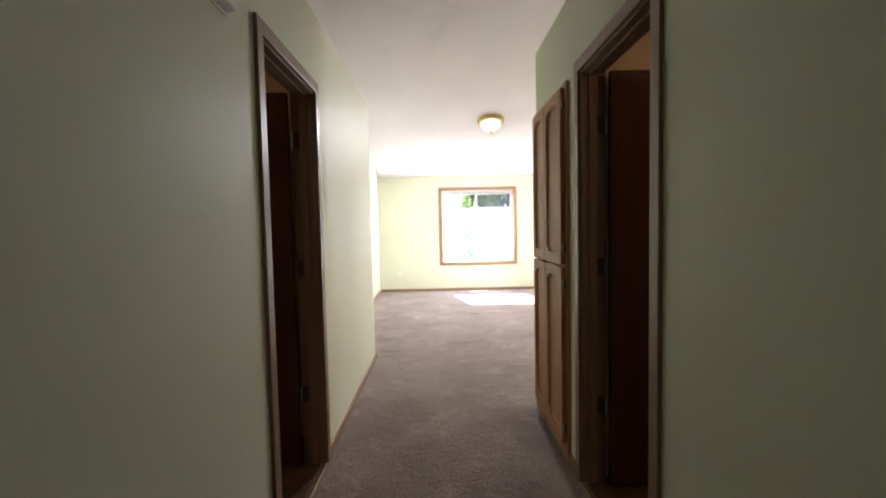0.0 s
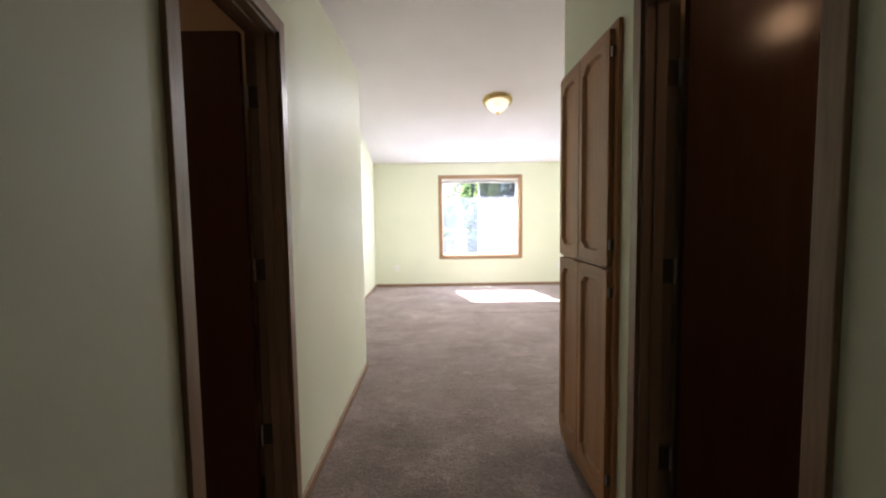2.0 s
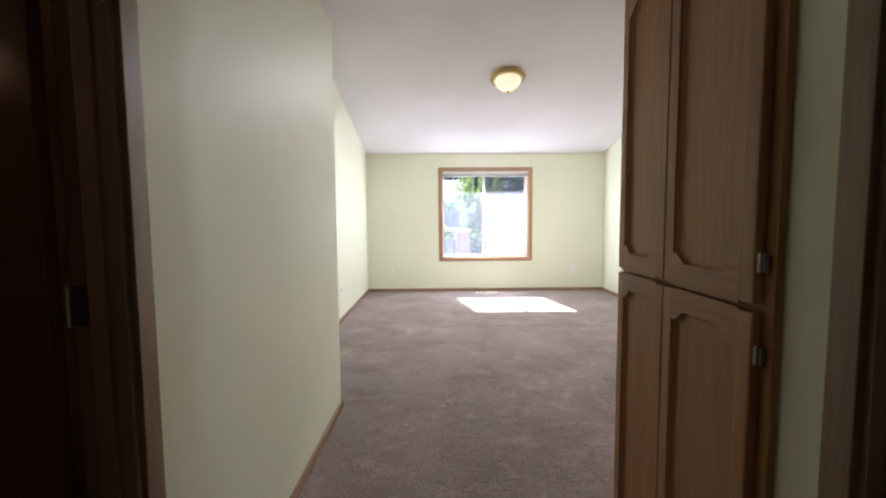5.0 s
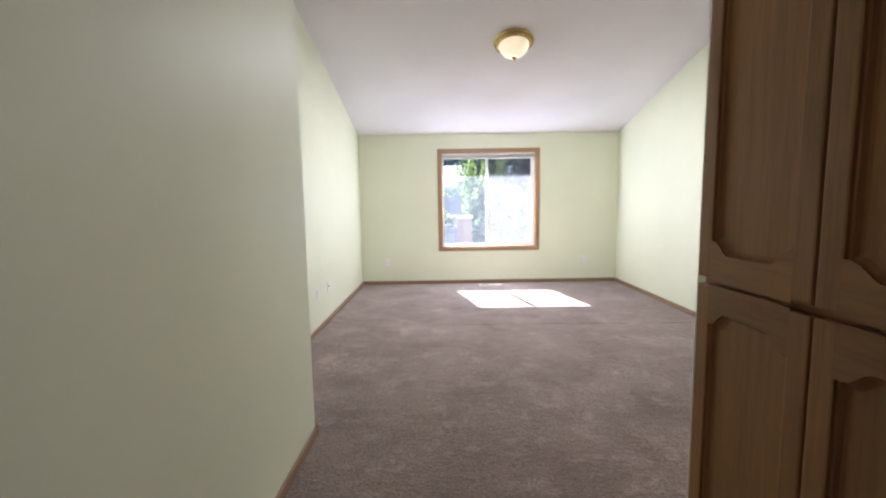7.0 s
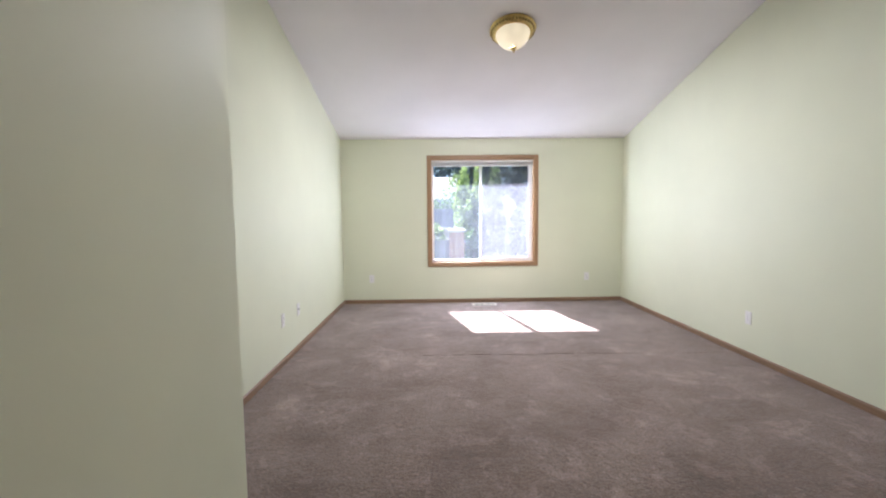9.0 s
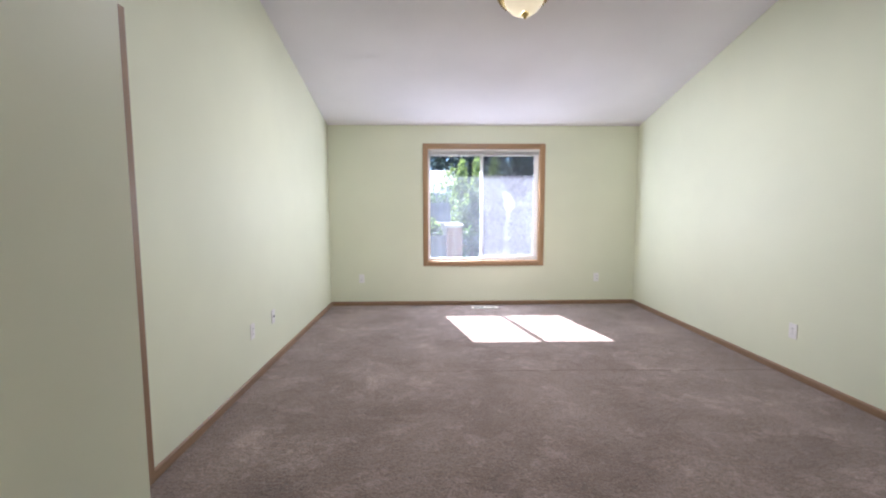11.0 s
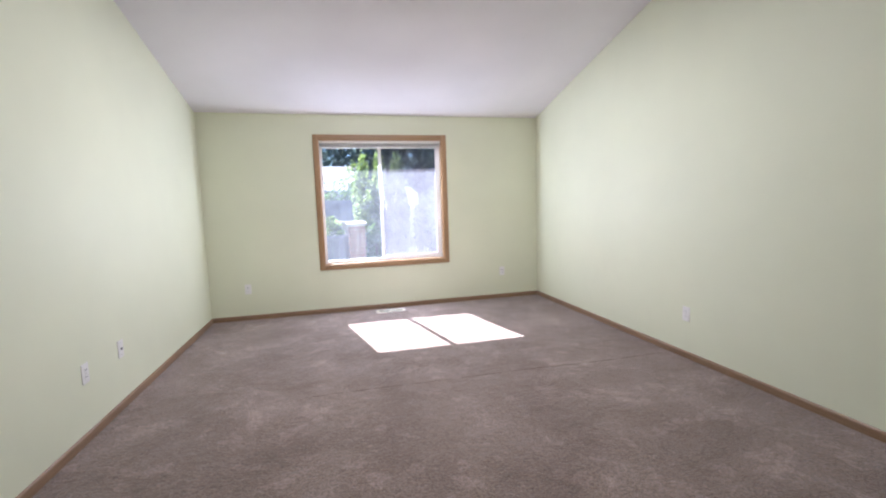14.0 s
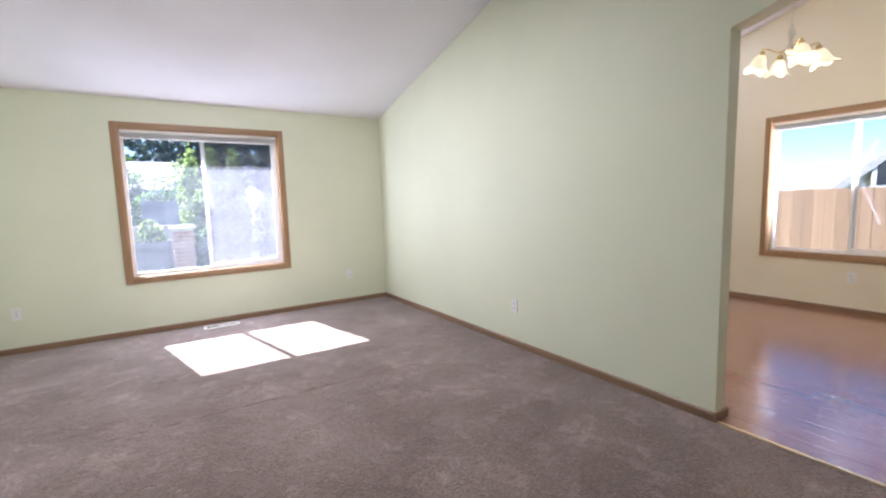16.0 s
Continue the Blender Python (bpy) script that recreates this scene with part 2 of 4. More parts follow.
def veil(name, see, colour, cover=0.5):
    """A sheet that is partly open: light passes straight through, the rest scatters on it."""
    m = mat(name, colour, 0.8)
    out = m.node_tree.nodes["Material Output"]
    tr = nd(m, "ShaderNodeBsdfTransparent")
    tl = nd(m, "ShaderNodeBsdfTranslucent")
    tl.inputs["Color"].default_value = (*colour, 1)
    mix = nd(m, "ShaderNodeMixShader", Fac=1 - see)
    half = nd(m, "ShaderNodeMixShader", Fac=cover)
    link(m, m.node_tree.nodes["Principled BSDF"].outputs[0], half.inputs[1])
    link(m, tl.outputs[0], half.inputs[2])
    link(m, tr.outputs[0], mix.inputs[1])
    link(m, half.outputs[0], mix.inputs[2])
    link(m, mix.outputs[0], out.inputs[0])
    return m


M_SCREEN = veil("grey_insect_screen", 0.55, (0.135, 0.13, 0.155))


def glass_material(name, dust):
    m = mat(name, (1, 1, 1), 0.02)
    out = m.node_tree.nodes["Material Output"]
    tr, gl = nd(m, "ShaderNodeBsdfTransparent"), nd(m, "ShaderNodeBsdfGlossy", Roughness=0.02)
    tr.inputs["Color"].default_value = (0.935, 0.94, 0.95, 1)
    fr = nd(m, "ShaderNodeFresnel", IOR=1.45)
    a = nd(m, "ShaderNodeMixShader")
    link(m, fr.outputs[0], a.inputs[0])
    link(m, tr.outputs[0], a.inputs[1])
    link(m, gl.outputs[0], a.inputs[2])
    tl = nd(m, "ShaderNodeBsdfTranslucent")
    tl.inputs["Color"].default_value = (0.72, 0.80, 0.95, 1)
    v = coords(m)
    d = ramp(m, noise_tex(m, v, 9, 4), [(0.3, (dust * 0.7,) * 3), (0.7, (dust * 1.3,) * 3)])
    b = nd(m, "ShaderNodeMixShader")
    link(m, d, b.inputs[0])
    link(m, a.outputs[0], b.inputs[1])
    link(m, tl.outputs[0], b.inputs[2])
    link(m, b.outputs[0], out.inputs[0])
    return m


M_GLASS = glass_material("dusty_window_glass", 0.037)
M_GLASS_CLEAR = glass_material("window_glass", 0.006)


def glow_glass(name, colour, strength, base):
    m = mat(name, base, 0.35)
    b = m.node_tree.nodes["Principled BSDF"]
    v = coords(m)
    c = ramp(m, noise_tex(m, v, 9, 4), [(0.3, scaled(colour, 0.6)), (0.7, colour)])
    link(m, c, b.inputs["Emission Color"])
    b.inputs["Emission Strength"].default_value = strength
    return m


M_BOWL = glow_glass("lit_alabaster_glass", (1.0, 0.82, 0.50), 0.135, (0.8, 0.75, 0.6))
M_GLOBE = glow_glass("lit_globe_glass", (1.0, 0.58, 0.28), 0.7, (0.8, 0.7, 0.5))
M_TULIP = glow_glass("lit_frosted_glass", (1.0, 0.76, 0.42), 0.15, (0.8, 0.75, 0.6))


# ---- mesh helpers ----
def box(bm, x0, x1, y0, y1, z0, z1, bevel=0.0):
    vs = [bm.verts.new((x, y, z)) for z in (z0, z1) for y in (y0, y1) for x in (x0, x1)]
    fs = [bm.faces.new([vs[i] for i in q]) for q in
          ((0, 2, 3, 1), (4, 5, 7, 6), (0, 1, 5, 4), (2, 6, 7, 3), (0, 4, 6, 2), (1, 3, 7, 5))]
    if bevel > 0:
        edges = list({e for f in fs for e in f.edges})
        bmesh.ops.bevel(bm, geom=edges, offset=bevel, segments=2, affect="EDGES", profile=0.6)
    return vs


def boxed(*b, bevel=0.0):
    bm = bmesh.new()
    box(bm, *b, bevel=bevel)
    return bm


def lathe(bm, profile, n=32, centre=(0, 0, 0)):
    """Turns a profile of (radius, z) round z."""
    rings = []
    for r, z in profile:
        if r < 1e-5:
            rings.append([bm.verts.new((centre[0], centre[1], centre[2] + z))])
        else:
            rings.append([bm.verts.new((centre[0] + r * math.cos(2 * math.pi * k / n), centre[1] + r * math.sin(2 * math.pi * k / n), centre[2] + z)) for k in range(n)])
    for a, b in zip(rings, rings[1:]):
        for k in range(n):
            q = [a[k % len(a)], a[(k + 1) % len(a)], b[(k + 1) % len(b)], b[k % len(b)]]
            q = list(dict.fromkeys(q))
            if len(q) > 2:
                bm.faces.new(q)
    return bm


def prism(bm, outline, axis, d0, d1):
    """Extrudes an outline of (a, b) along an axis from d0 to d1."""
    def at(a, b, d):
        return {"x": (d, a, b), "y": (a, d, b), "z": (a, b, d)}[axis]
    lo, hi = [bm.verts.new(at(a, b, d0)) for a, b in outline], [bm.verts.new(at(a, b, d1)) for a, b in outline]
    bm.faces.new(lo), bm.faces.new(hi)
    n = len(outline)
    for k in range(n):
        bm.faces.new((lo[k], lo[(k + 1) % n], hi[(k + 1) % n], hi[k]))
    return bm


def tube(bm, pts, r, n=10):
    """A round rod along points."""
    rings = []
    for i, p in enumerate(pts):
        p = Vector(p)
        d = (Vector(pts[min(i + 1, len(pts) - 1)]) - Vector(pts[max(i - 1, 0)])).normalized()
        a = d.orthogonal().normalized() if abs(d.z) > 0.95 else d.cross(Vector((0, 0, 1))).normalized()
        b = d.cross(a)
        rings.append([bm.verts.new(p + r * (math.cos(2 * math.pi * k / n) * a + math.sin(2 * math.pi * k / n) * b)) for k in range(n)])
    for u, w in zip(rings, rings[1:]):
        for k in range(n):
            bm.faces.new((u[k], u[(k + 1) % n], w[(k + 1) % n], w[k]))
    bm.faces.new(rings[0]), bm.faces.new(rings[-1])
    return bm


def meshed(name, bm, material, smooth=False):
    bmesh.ops.recalc_face_normals(bm, faces=bm.faces[:])
    me = bpy.data.meshes.new(name)
    bm.to_mesh(me)
    bm.free()
    me.materials.append(material)
    if smooth:
        me.polygons.foreach_set("use_smooth", [True] * len(me.polygons))
        me.set_sharp_from_angle(angle=radians(38))
    return me


def part(name, bm, material, parent, label="", smooth=False):
    ob = new(name, meshed(name, bm, material, smooth))
    ob.parent = parent
    if label:
        tagged(ob, label)
    return ob


def thing(name, bm, material, label, category, group="", kind="", smooth=False):
    return tagged(new(name, meshed(name, bm, material, smooth)), label, category, group, kind)


def base_empty(name, at, label, category, group="", kind=""):
    e = new(name)
    e.location = at
    e.empty_display_size = 0.1
    return tagged(e, label, category, group, kind)


# ---- shell ----
def wall(name, axis, p0, p1, a0, a1, top, openings, material, label, rounded=()):
    """An upright wall along an axis between a0 and a1, thick from p0 to p1, with openings (lo, hi, bottom, top)."""
    cuts = sorted({a0, a1, *[v for o in openings for v in o[:2]], *([RIDGE] if a0 < RIDGE < a1 and axis == "y" else []),
                   *([0.18] if a0 < 0.18 < a1 and axis == "y" else [])})
    bm = bmesh.new()
    for lo, hi in zip(cuts, cuts[1:]):
        mid = (lo + hi) / 2
        spans, z = [], FZ
        for o in openings:
            if o[0] < mid < o[1]:
                if not callable(z) and o[2] > z + 0.1:
                    spans.append((z, o[2]))
                z = o[3]
        spans.append((z, None))
        for z0, z1 in spans:
            tl, th = (z1, z1) if z1 is not None else (top(lo), top(hi))
            bl, bh = (z0(lo), z0(hi)) if callable(z0) else (z0, z0)
            ring = [(lo, bl), (hi, bh), (hi, th), (lo, tl)]
            if axis == "y":
                prism(bm, ring, "x", p0, p1)
            else:
                prism(bm, ring, "y", p0, p1)
    bmesh.ops.remove_doubles(bm, verts=bm.verts[:], dist=1e-5)
    seen = {}
    for f in bm.faces[:]:
        seen.setdefault(tuple(sorted(tuple(round(c, 4) for c in v.co) for v in f.verts)), []).append(f)
    bmesh.ops.delete(bm, geom=[f for fs in seen.values() if len(fs) > 1 for f in fs], context="FACES")
    if rounded:
        bm.normal_update()
        k = 1 if axis == "y" else 0
        soft = [e for e in bm.edges if abs(e.verts[0].co.z - e.verts[1].co.z) > 0.05 and
                any(all(abs(v.co[k] - a) < 1e-4 and abs(v.co[1 - k] - p) < 1e-4 for v in e.verts) for a, p in rounded)]
        bmesh.ops.bevel(bm, geom=soft, offset=0.018, segments=4, affect="EDGES")
    return thing(name, bm, material, label, "wall", kind="structure", smooth=bool(rounded))


GREEN = "pale yellow-green painted drywall with light texture"
full = lambda a: cz(a) + 0.004
part_top = lambda a: PART_H
north_top = lambda a: cz(FAR) + 0.03
WIN = (0.098, 1.588, 0.545, 2.03)              # living window: x0, x1, z0, z1
DWIN = (4.905, 6.35, 0.545, 1.995)             # dining window: y0, y1, z0, z1
BWIN = (-4.0, -2.51, 0.545, 2.03)             # bedroom window
wall("wall_north", "x", FAR, FAR + 0.15, BED_L, DIN_R, north_top,
     [(WIN[0], WIN[1], WIN[2], WIN[3]), (BWIN[0], BWIN[1], BWIN[2], BWIN[3])], M_WALL, GREEN)
wall("wall_living_west", "y", LIV_L - 0.11, LIV_L, 4.83, FAR, full, [(5.075, 5.742, 0, 2.04)], M_WALL, GREEN + ", with a doorway")
wall("wall_hall_return", "x", 4.83, CORNER, LIV_L, HALL_L, part_top, [], M_WALL, GREEN, [(HALL_L, CORNER)])
wall("wall_hall_west", "y", HALL_L - 0.11, HALL_L, SOUTH, 4.83, part_top, [(2.35, 3.06, 0, 2.04)], M_WALL, GREEN + ", with a doorway")
wall("wall_hall_east", "y", HALL_R, HALL_R + 0.11, SOUTH, END, part_top, [(2.075, 2.815, 0, 2.04), (3.0, 3.69, 0.0, 2.03)], M_WALL, GREEN + ", with a doorway", [(END, HALL_R)])
wall("wall_living_south", "x", END - 0.11, END, HALL_R + 0.11, LIV_R, part_top, [], M_WALL, GREEN)
wall("wall_living_east", "y", LIV_R, LIV_R + 0.115, SOUTH, FAR, full, [(3.95, 5.325, 0, lambda a: 2.045 + 0.27 * (5.325 - a))], M_WALL, GREEN + ", with a wide opening", [(5.325, LIV_R), (5.325, LIV_R + 0.115), (3.95, LIV_R), (3.95, LIV_R + 0.115)])
wall("wall_dining_east", "y", DIN_R, DIN_R + 0.15, SOUTH, FAR, full, [(DWIN[0], DWIN[1], DWIN[2], DWIN[3])], M_DINWALL, "cream painted drywall with a window")
wall("wall_bedroom_west", "y", BED_L - 0.15, BED_L, SOUTH, FAR, full, [], M_WALL, GREEN)
wall("wall_bedroom_south", "x", 4.72, 4.83, BED_L, HALL_L - 0.11, part_top, [], M_WALL, GREEN)
wall("wall_south", "x", SOUTH - 0.15, SOUTH, BED_L, DIN_R, part_top, [], M_WALL, GREEN)
wall("wall_bath_west", "y", -3.0, -2.9, SOUTH, 4.72, part_top, [], M_BATHWALL, "warm white painted drywall")
wall("wall_bath_back", "x", 2.85, 2.95, HALL_R + 0.11, LIV_R, part_top, [], M_BATHWALL, "warm white painted drywall")
wall("wall_bath_north", "x", 3.40, 3.50, -2.9, HALL_L - 0.11, part_top, [], M_BATHWALL, "warm white painted drywall")

# the vaulted ceiling, one sheet with thickness
bm = bmesh.new()
ring = [(FAR + 0.15, cz(FAR) - 0.0375), (RIDGE, cz(RIDGE)), (0.18, cz(0.18)), (SOUTH - 0.15, PART_H),
        (SOUTH - 0.15, PART_H + 0.12), (0.18, PART_H + 0.12), (RIDGE, cz(RIDGE) + 0.12), (FAR + 0.15, cz(FAR) + 0.0825)]
prism(bm, ring, "x", BED_L - 0.15, DIN_R + 0.15)
thing("ceiling", bm, M_CEIL, "white lightly textured vaulted drywall ceiling", "ceiling", kind="structure")
for nm, x0, x1, y0, y1 in (("ceiling_bath_west", -2.9, HALL_L - 0.112, SOUTH, 3.40), ("ceiling_bath_east", HALL_R + 0.112, LIV_R, SOUTH, 2.85)):
    thing(nm, boxed(x0, x1, y0, y1, PART_H - 0.05, PART_H - 0.004), M_CEIL, "white textured low ceiling", "ceiling", kind="structure")

# floors
def slab(name, x0, x1, y0, y1, z0, z1, material, label):
    return thing(name, boxed(x0, x1, y0, y1, z0, z1), material, label, "floor", kind="structure")


slab("subfloor", BED_L - 0.15, DIN_R + 0.15, SOUTH - 0.15, FAR + 0.15, FZ - 0.2, FZ - 0.07, M_CONCRETE, "plain subfloor below the finished floors")
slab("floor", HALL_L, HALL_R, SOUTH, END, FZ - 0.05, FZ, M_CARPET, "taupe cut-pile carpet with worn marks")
bm = bmesh.new()
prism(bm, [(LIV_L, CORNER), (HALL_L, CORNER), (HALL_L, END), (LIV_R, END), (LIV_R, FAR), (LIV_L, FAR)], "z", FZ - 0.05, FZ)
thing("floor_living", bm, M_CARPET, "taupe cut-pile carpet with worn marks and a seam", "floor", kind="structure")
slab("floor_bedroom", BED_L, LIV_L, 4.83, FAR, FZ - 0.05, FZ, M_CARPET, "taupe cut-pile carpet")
slab("floor_bath_west", -2.9, HALL_L, SOUTH, 3.40, FZ - 0.05, FZ - 0.002, M_BATHFLOOR, "dark brown sheet vinyl")
slab("floor_bath_east", HALL_R, LIV_R, SOUTH, 2.85, FZ - 0.05, FZ - 0.002, M_BATHFLOOR, "dark brown sheet vinyl")
slab("floor_dining_base", LIV_R, DIN_R, SOUTH, FAR, FZ - 0.06, FZ - 0.012, M_BATHFLOOR, "dark underlay below the laminate")

# roof with a deep eave over the windows
bm = bmesh.new()
EAVE = FAR + 0.15 + 0.56
prism(bm, [(EAVE, 2.256), (EAVE, 2.396), (RIDGE, cz(RIDGE) + 0.33), (SOUTH - 0.6, 2.45), (SOUTH - 0.6, 2.65 - 0.03), (RIDGE, cz(RIDGE) + 0.45), (EAVE + 0.02, 2.516), (EAVE + 0.02, 2.256)],
      "x", BED_L - 0.6, DIN_R + 0.45)
thing("roof", bm, M_ROOF, "grey shingled low-pitched roof with deep eaves", "roof", kind="structure")
thing("soffit", boxed(BED_L - 0.6, DIN_R + 0.45, FAR + 0.15, EAVE, 2.256, 2.271), M_SIDING, "white eave soffit", "soffit", kind="structure")

# near the carpet's own colour; stands in for shade along the seam
M_SEAM = speckled("seam_shade_pile", (0.262, 0.20, 0.17), 1.0, 60, 0.3)

# ---- trim ----
def base_run(axis, p, side, a0, a1):
    """A baseboard on a wall face at p, standing out to side, from a0 to a1."""
    d = 0.012 * side
    prof = [(p, FZ), (p + d, FZ), (p + d, FZ + 0.040), (p + d * 0.75, FZ + 0.048), (p + d * 0.35, FZ + 0.054), (p, FZ + 0.054)]
    bm = bmesh.new()
    if axis == "y":
        prism(bm, prof, "y", a0, a1)
    else:
        prism(bm, prof, "x", a0, a1)
    return thing("baseboard", bm, M_TRIM_Y if axis == "y" else M_TRIM_X, "narrow brown oak baseboard along the wall", "baseboard", kind="structure")


base_run("x", FAR, -1, LIV_L + 0.0125, LIV_R - 0.0125)
base_run("y", LIV_L, 1, 5.796, FAR)
base_run("y", LIV_R, -1, 5.325, FAR)
base_run("x", 5.325, -1, LIV_R - 0.012, LIV_R + 0.127)
base_run("y", LIV_R + 0.115, 1, 5.326, FAR)
base_run("y", LIV_R, -1, END, 3.95)
base_run("x", END, 1, HALL_R, LIV_R - 0.0125)
base_run("y", HALL_L, 1, 3.113, CORNER)
base_run("x", CORNER, 1, LIV_L + 0.02, HALL_L + 0.012)
base_run("y", HALL_L, 1, SOUTH, 2.297)
base_run("y", HALL_R, -1, SOUTH, 2.022)
base_run("y", HALL_R, -1, 2.876, 2.985)
base_run("y", HALL_R, -1, 3.705, END)
base_run("y", DIN_R, -1, SOUTH, FAR)
base_run("x", FAR, -1, LIV_R + 0.13, DIN_R - 0.0125)
base_run("x", FAR, -1, BED_L + 0.0125, LIV_L - 0.11)


def casing_bar(bm, kind, axis, p, side, a0, a1, z0, z1):
    """A moulded casing board on a wall face: flat with an eased outer edge and a stepped inner edge."""
    t = 0.016 * side
    if axis == "y":
        box(bm, min(p, p + t), max(p, p + t), a0, a1, z0, z1, 0.003)
    else:
        box(bm, a0, a1, min(p, p + t), max(p, p + t), z0, z1, 0.004)
        if kind == "v":
            m = (a0 + a1) / 2
            box(bm, m - 0.015, m + 0.015, min(p + t, p + 1.2 * t), max(p + t, p + 1.2 * t), z0, z1, 0.0018)
        else:
            m = (z0 + z1) / 2
            box(bm, a0 + 0.02, a1 - 0.02, min(p + t, p + 1.2 * t), max(p + t, p + 1.2 * t), m - 0.015, m + 0.015, 0.0018)
    return bm


def hinge_bm(x, y, z):
    bm = bmesh.new()
    tube(bm, [(x, y, z - 0.045), (x, y, z + 0.045)], 0.0055, 10)
    for k in (-0.045, -0.027, -0.009, 0.009, 0.027, 0.045):
        tube(bm, [(x, y, z + k - 0.001), (x, y, z + k + 0.001)], 0.0062, 10)
    return bm


def hinge_plate(x, y, z, side):
    return boxed(min(x, x + side * 0.032), max(x, x + side * 0.032), y - 0.0015, y + 0.001, z - 0.044, z + 0.044)


def doorway(name, p0, p1, y0, y1, zt, hinge, label, leaf_label=None, mat_v=None):
    """A cased doorway in a wall along y between faces p0 and p1; hinge -1/0/1 gives the leaf's side in x (0: no leaf), hung on the far jamb."""
    d = base_empty(name, (0, 0, 0), label, "door", kind="structure")
    v, h = mat_v or M_TRIM_Z, M_TRIM_Y
    j = 0.018
    part("jamb", boxed(p0 - 0.001, p1 + 0.001, y0, y0 + j, FZ, zt - j, bevel=0.001), M_JAMB, d)
    part("jamb", boxed(p0 - 0.001, p1 + 0.001, y1 - j, y1, FZ, zt - j, bevel=0.001), M_JAMB, d)
    part("head_jamb", boxed(p0 - 0.001, p1 + 0.001, y0, y1, zt - j, zt, bevel=0.001), M_JAMB_Y, d)
    mid = (p0 + p1) / 2
    stop0, stop1 = mid - 0.02, mid + 0.018
    part("door_stop", boxed(stop0, stop1, y0 + j, y0 + j + 0.007, FZ, zt - j - 0.011, bevel=0.002), M_JAMB, d)
    part("door_stop", boxed(stop0, stop1, y1 - j - 0.007, y1 - j, FZ, zt - j - 0.011, bevel=0.002), M_JAMB, d)
    part("door_stop", boxed(stop0, stop1, y0 + j, y1 - j, zt - j - 0.011, zt - j, bevel=0.002), M_JAMB_Y, d)
    for p, side in ((p0, -1), (p1, 1)):
        part("casing", casing_bar(bmesh.new(), "v", "y", p, side, y0 - 0.052, y0 + 0.006, FZ, zt + 0.052), v, d)
        part("casing", casing_bar(bmesh.new(), "v", "y", p, side, y1 - 0.006, y1 + 0.052, FZ, zt + 0.052), v, d)
        part("head_casing", casing_bar(bmesh.new(), "h", "y", p, side, y0 + 0.0065, y1 - 0.0065, zt - 0.006, zt + 0.052), h, d)
    if hinge:
        edge = p1 if hinge > 0 else p0
        w, th = (y1 - y0) - 2 * j - 0.006, 0.035
        yl = y1 - j - 0.008 - th
        x0 = edge + hinge * 0.018
        x1 = x0 + hinge * w
        leaf = part("leaf", boxed(min(x0, x1), max(x0, x1), yl, yl + th, FZ + 0.018, zt - j - 0.004, bevel=0.002), M_LEAF, d, leaf_label)
        for z in (0.37, 1.075, 1.775):
            hg = part("hinge", hinge_bm(edge + hinge * 0.009, y1 - j - 0.007, z), M_NICKEL, d, "satin nickel butt hinge", True)
            part("hinge_plate", hinge_plate(edge - hinge * 0.001, y1 - j - 0.0008, z, -hinge), M_BRONZE, hg, "dark hinge plate")
        knob = bmesh.new()
        kx = x1 - hinge * 0.065
        for s in (-1, 1):
            face = yl if s < 0 else yl + th
            tmp = lathe(bmesh.new(), [(0, 0), (0.032, 0), (0.032, 0.004), (0.014, 0.008), (0.011, 0.025), (0.024, 0.036), (0.027, 0.05), (0.02, 0.062), (0, 0.065)], 24)
            bmesh.ops.transform(tmp, matrix=Matrix.Translation((kx, face, 0.95)) @ Matrix.Rotation(radians(90 if s < 0 else -90), 4, "X"), verts=tmp.verts[:])
            me = bpy.data.meshes.new("tmp")
            tmp.to_mesh(me)
            knob.from_mesh(me)
            tmp.free()
            bpy.data.meshes.remove(me)
        part("door_knob", knob, M_BRASS, leaf, "brass round door knob", True)
    return d


doorway("door_1", HALL_L - 0.11, HALL_L, 2.35, 3.06, 2.04, -1, "open dark brown door in a brown oak casing", "dark mahogany-stained flush door leaf, swung open")
doorway("door_2", HALL_R, HALL_R + 0.11, 2.075, 2.815, 2.04, 1, "open dark brown door in a brown oak casing", "dark mahogany-stained flush door leaf, swung open")
d3 = doorway("door_3", LIV_L - 0.11, LIV_L, 5.075, 5.742, 2.04, 0, "brown oak cased doorway to the carpeted bedroom")
# strike plate on the bedroom jamb
bm = boxed(LIV_L - 0.075, LIV_L - 0.035, 5.7215, 5.724, 0.92, 0.985, bevel=0.0008)
strike = part("strike_plate", bm, M_BRASS, d3, "small brass strike plate")
part("latch_hole", boxed(LIV_L - 0.062, LIV_L - 0.048, 5.7205, 5.7215, 0.937, 0.968), M_SLOT, strike)
for x in (HALL_L - 0.006, HALL_R + 0.006):
    y0, y1 = (2.368, 3.042) if x < 0 else (2.093, 2.797)
    thing("threshold_strip", boxed(x - 0.016, x + 0.016, y0, y1, FZ, FZ + 0.006, bevel=0.002), M_GOLD, "thin gold metal carpet threshold in a doorway", "threshold", kind="structure")
thing("threshold_strip", boxed(LIV_R - 0.008, LIV_R + 0.012, 3.95, 5.312, FZ, FZ + 0.007, bevel=0.002), M_GOLD, "thin gold metal carpet edge at the laminate", "threshold", kind="structure")


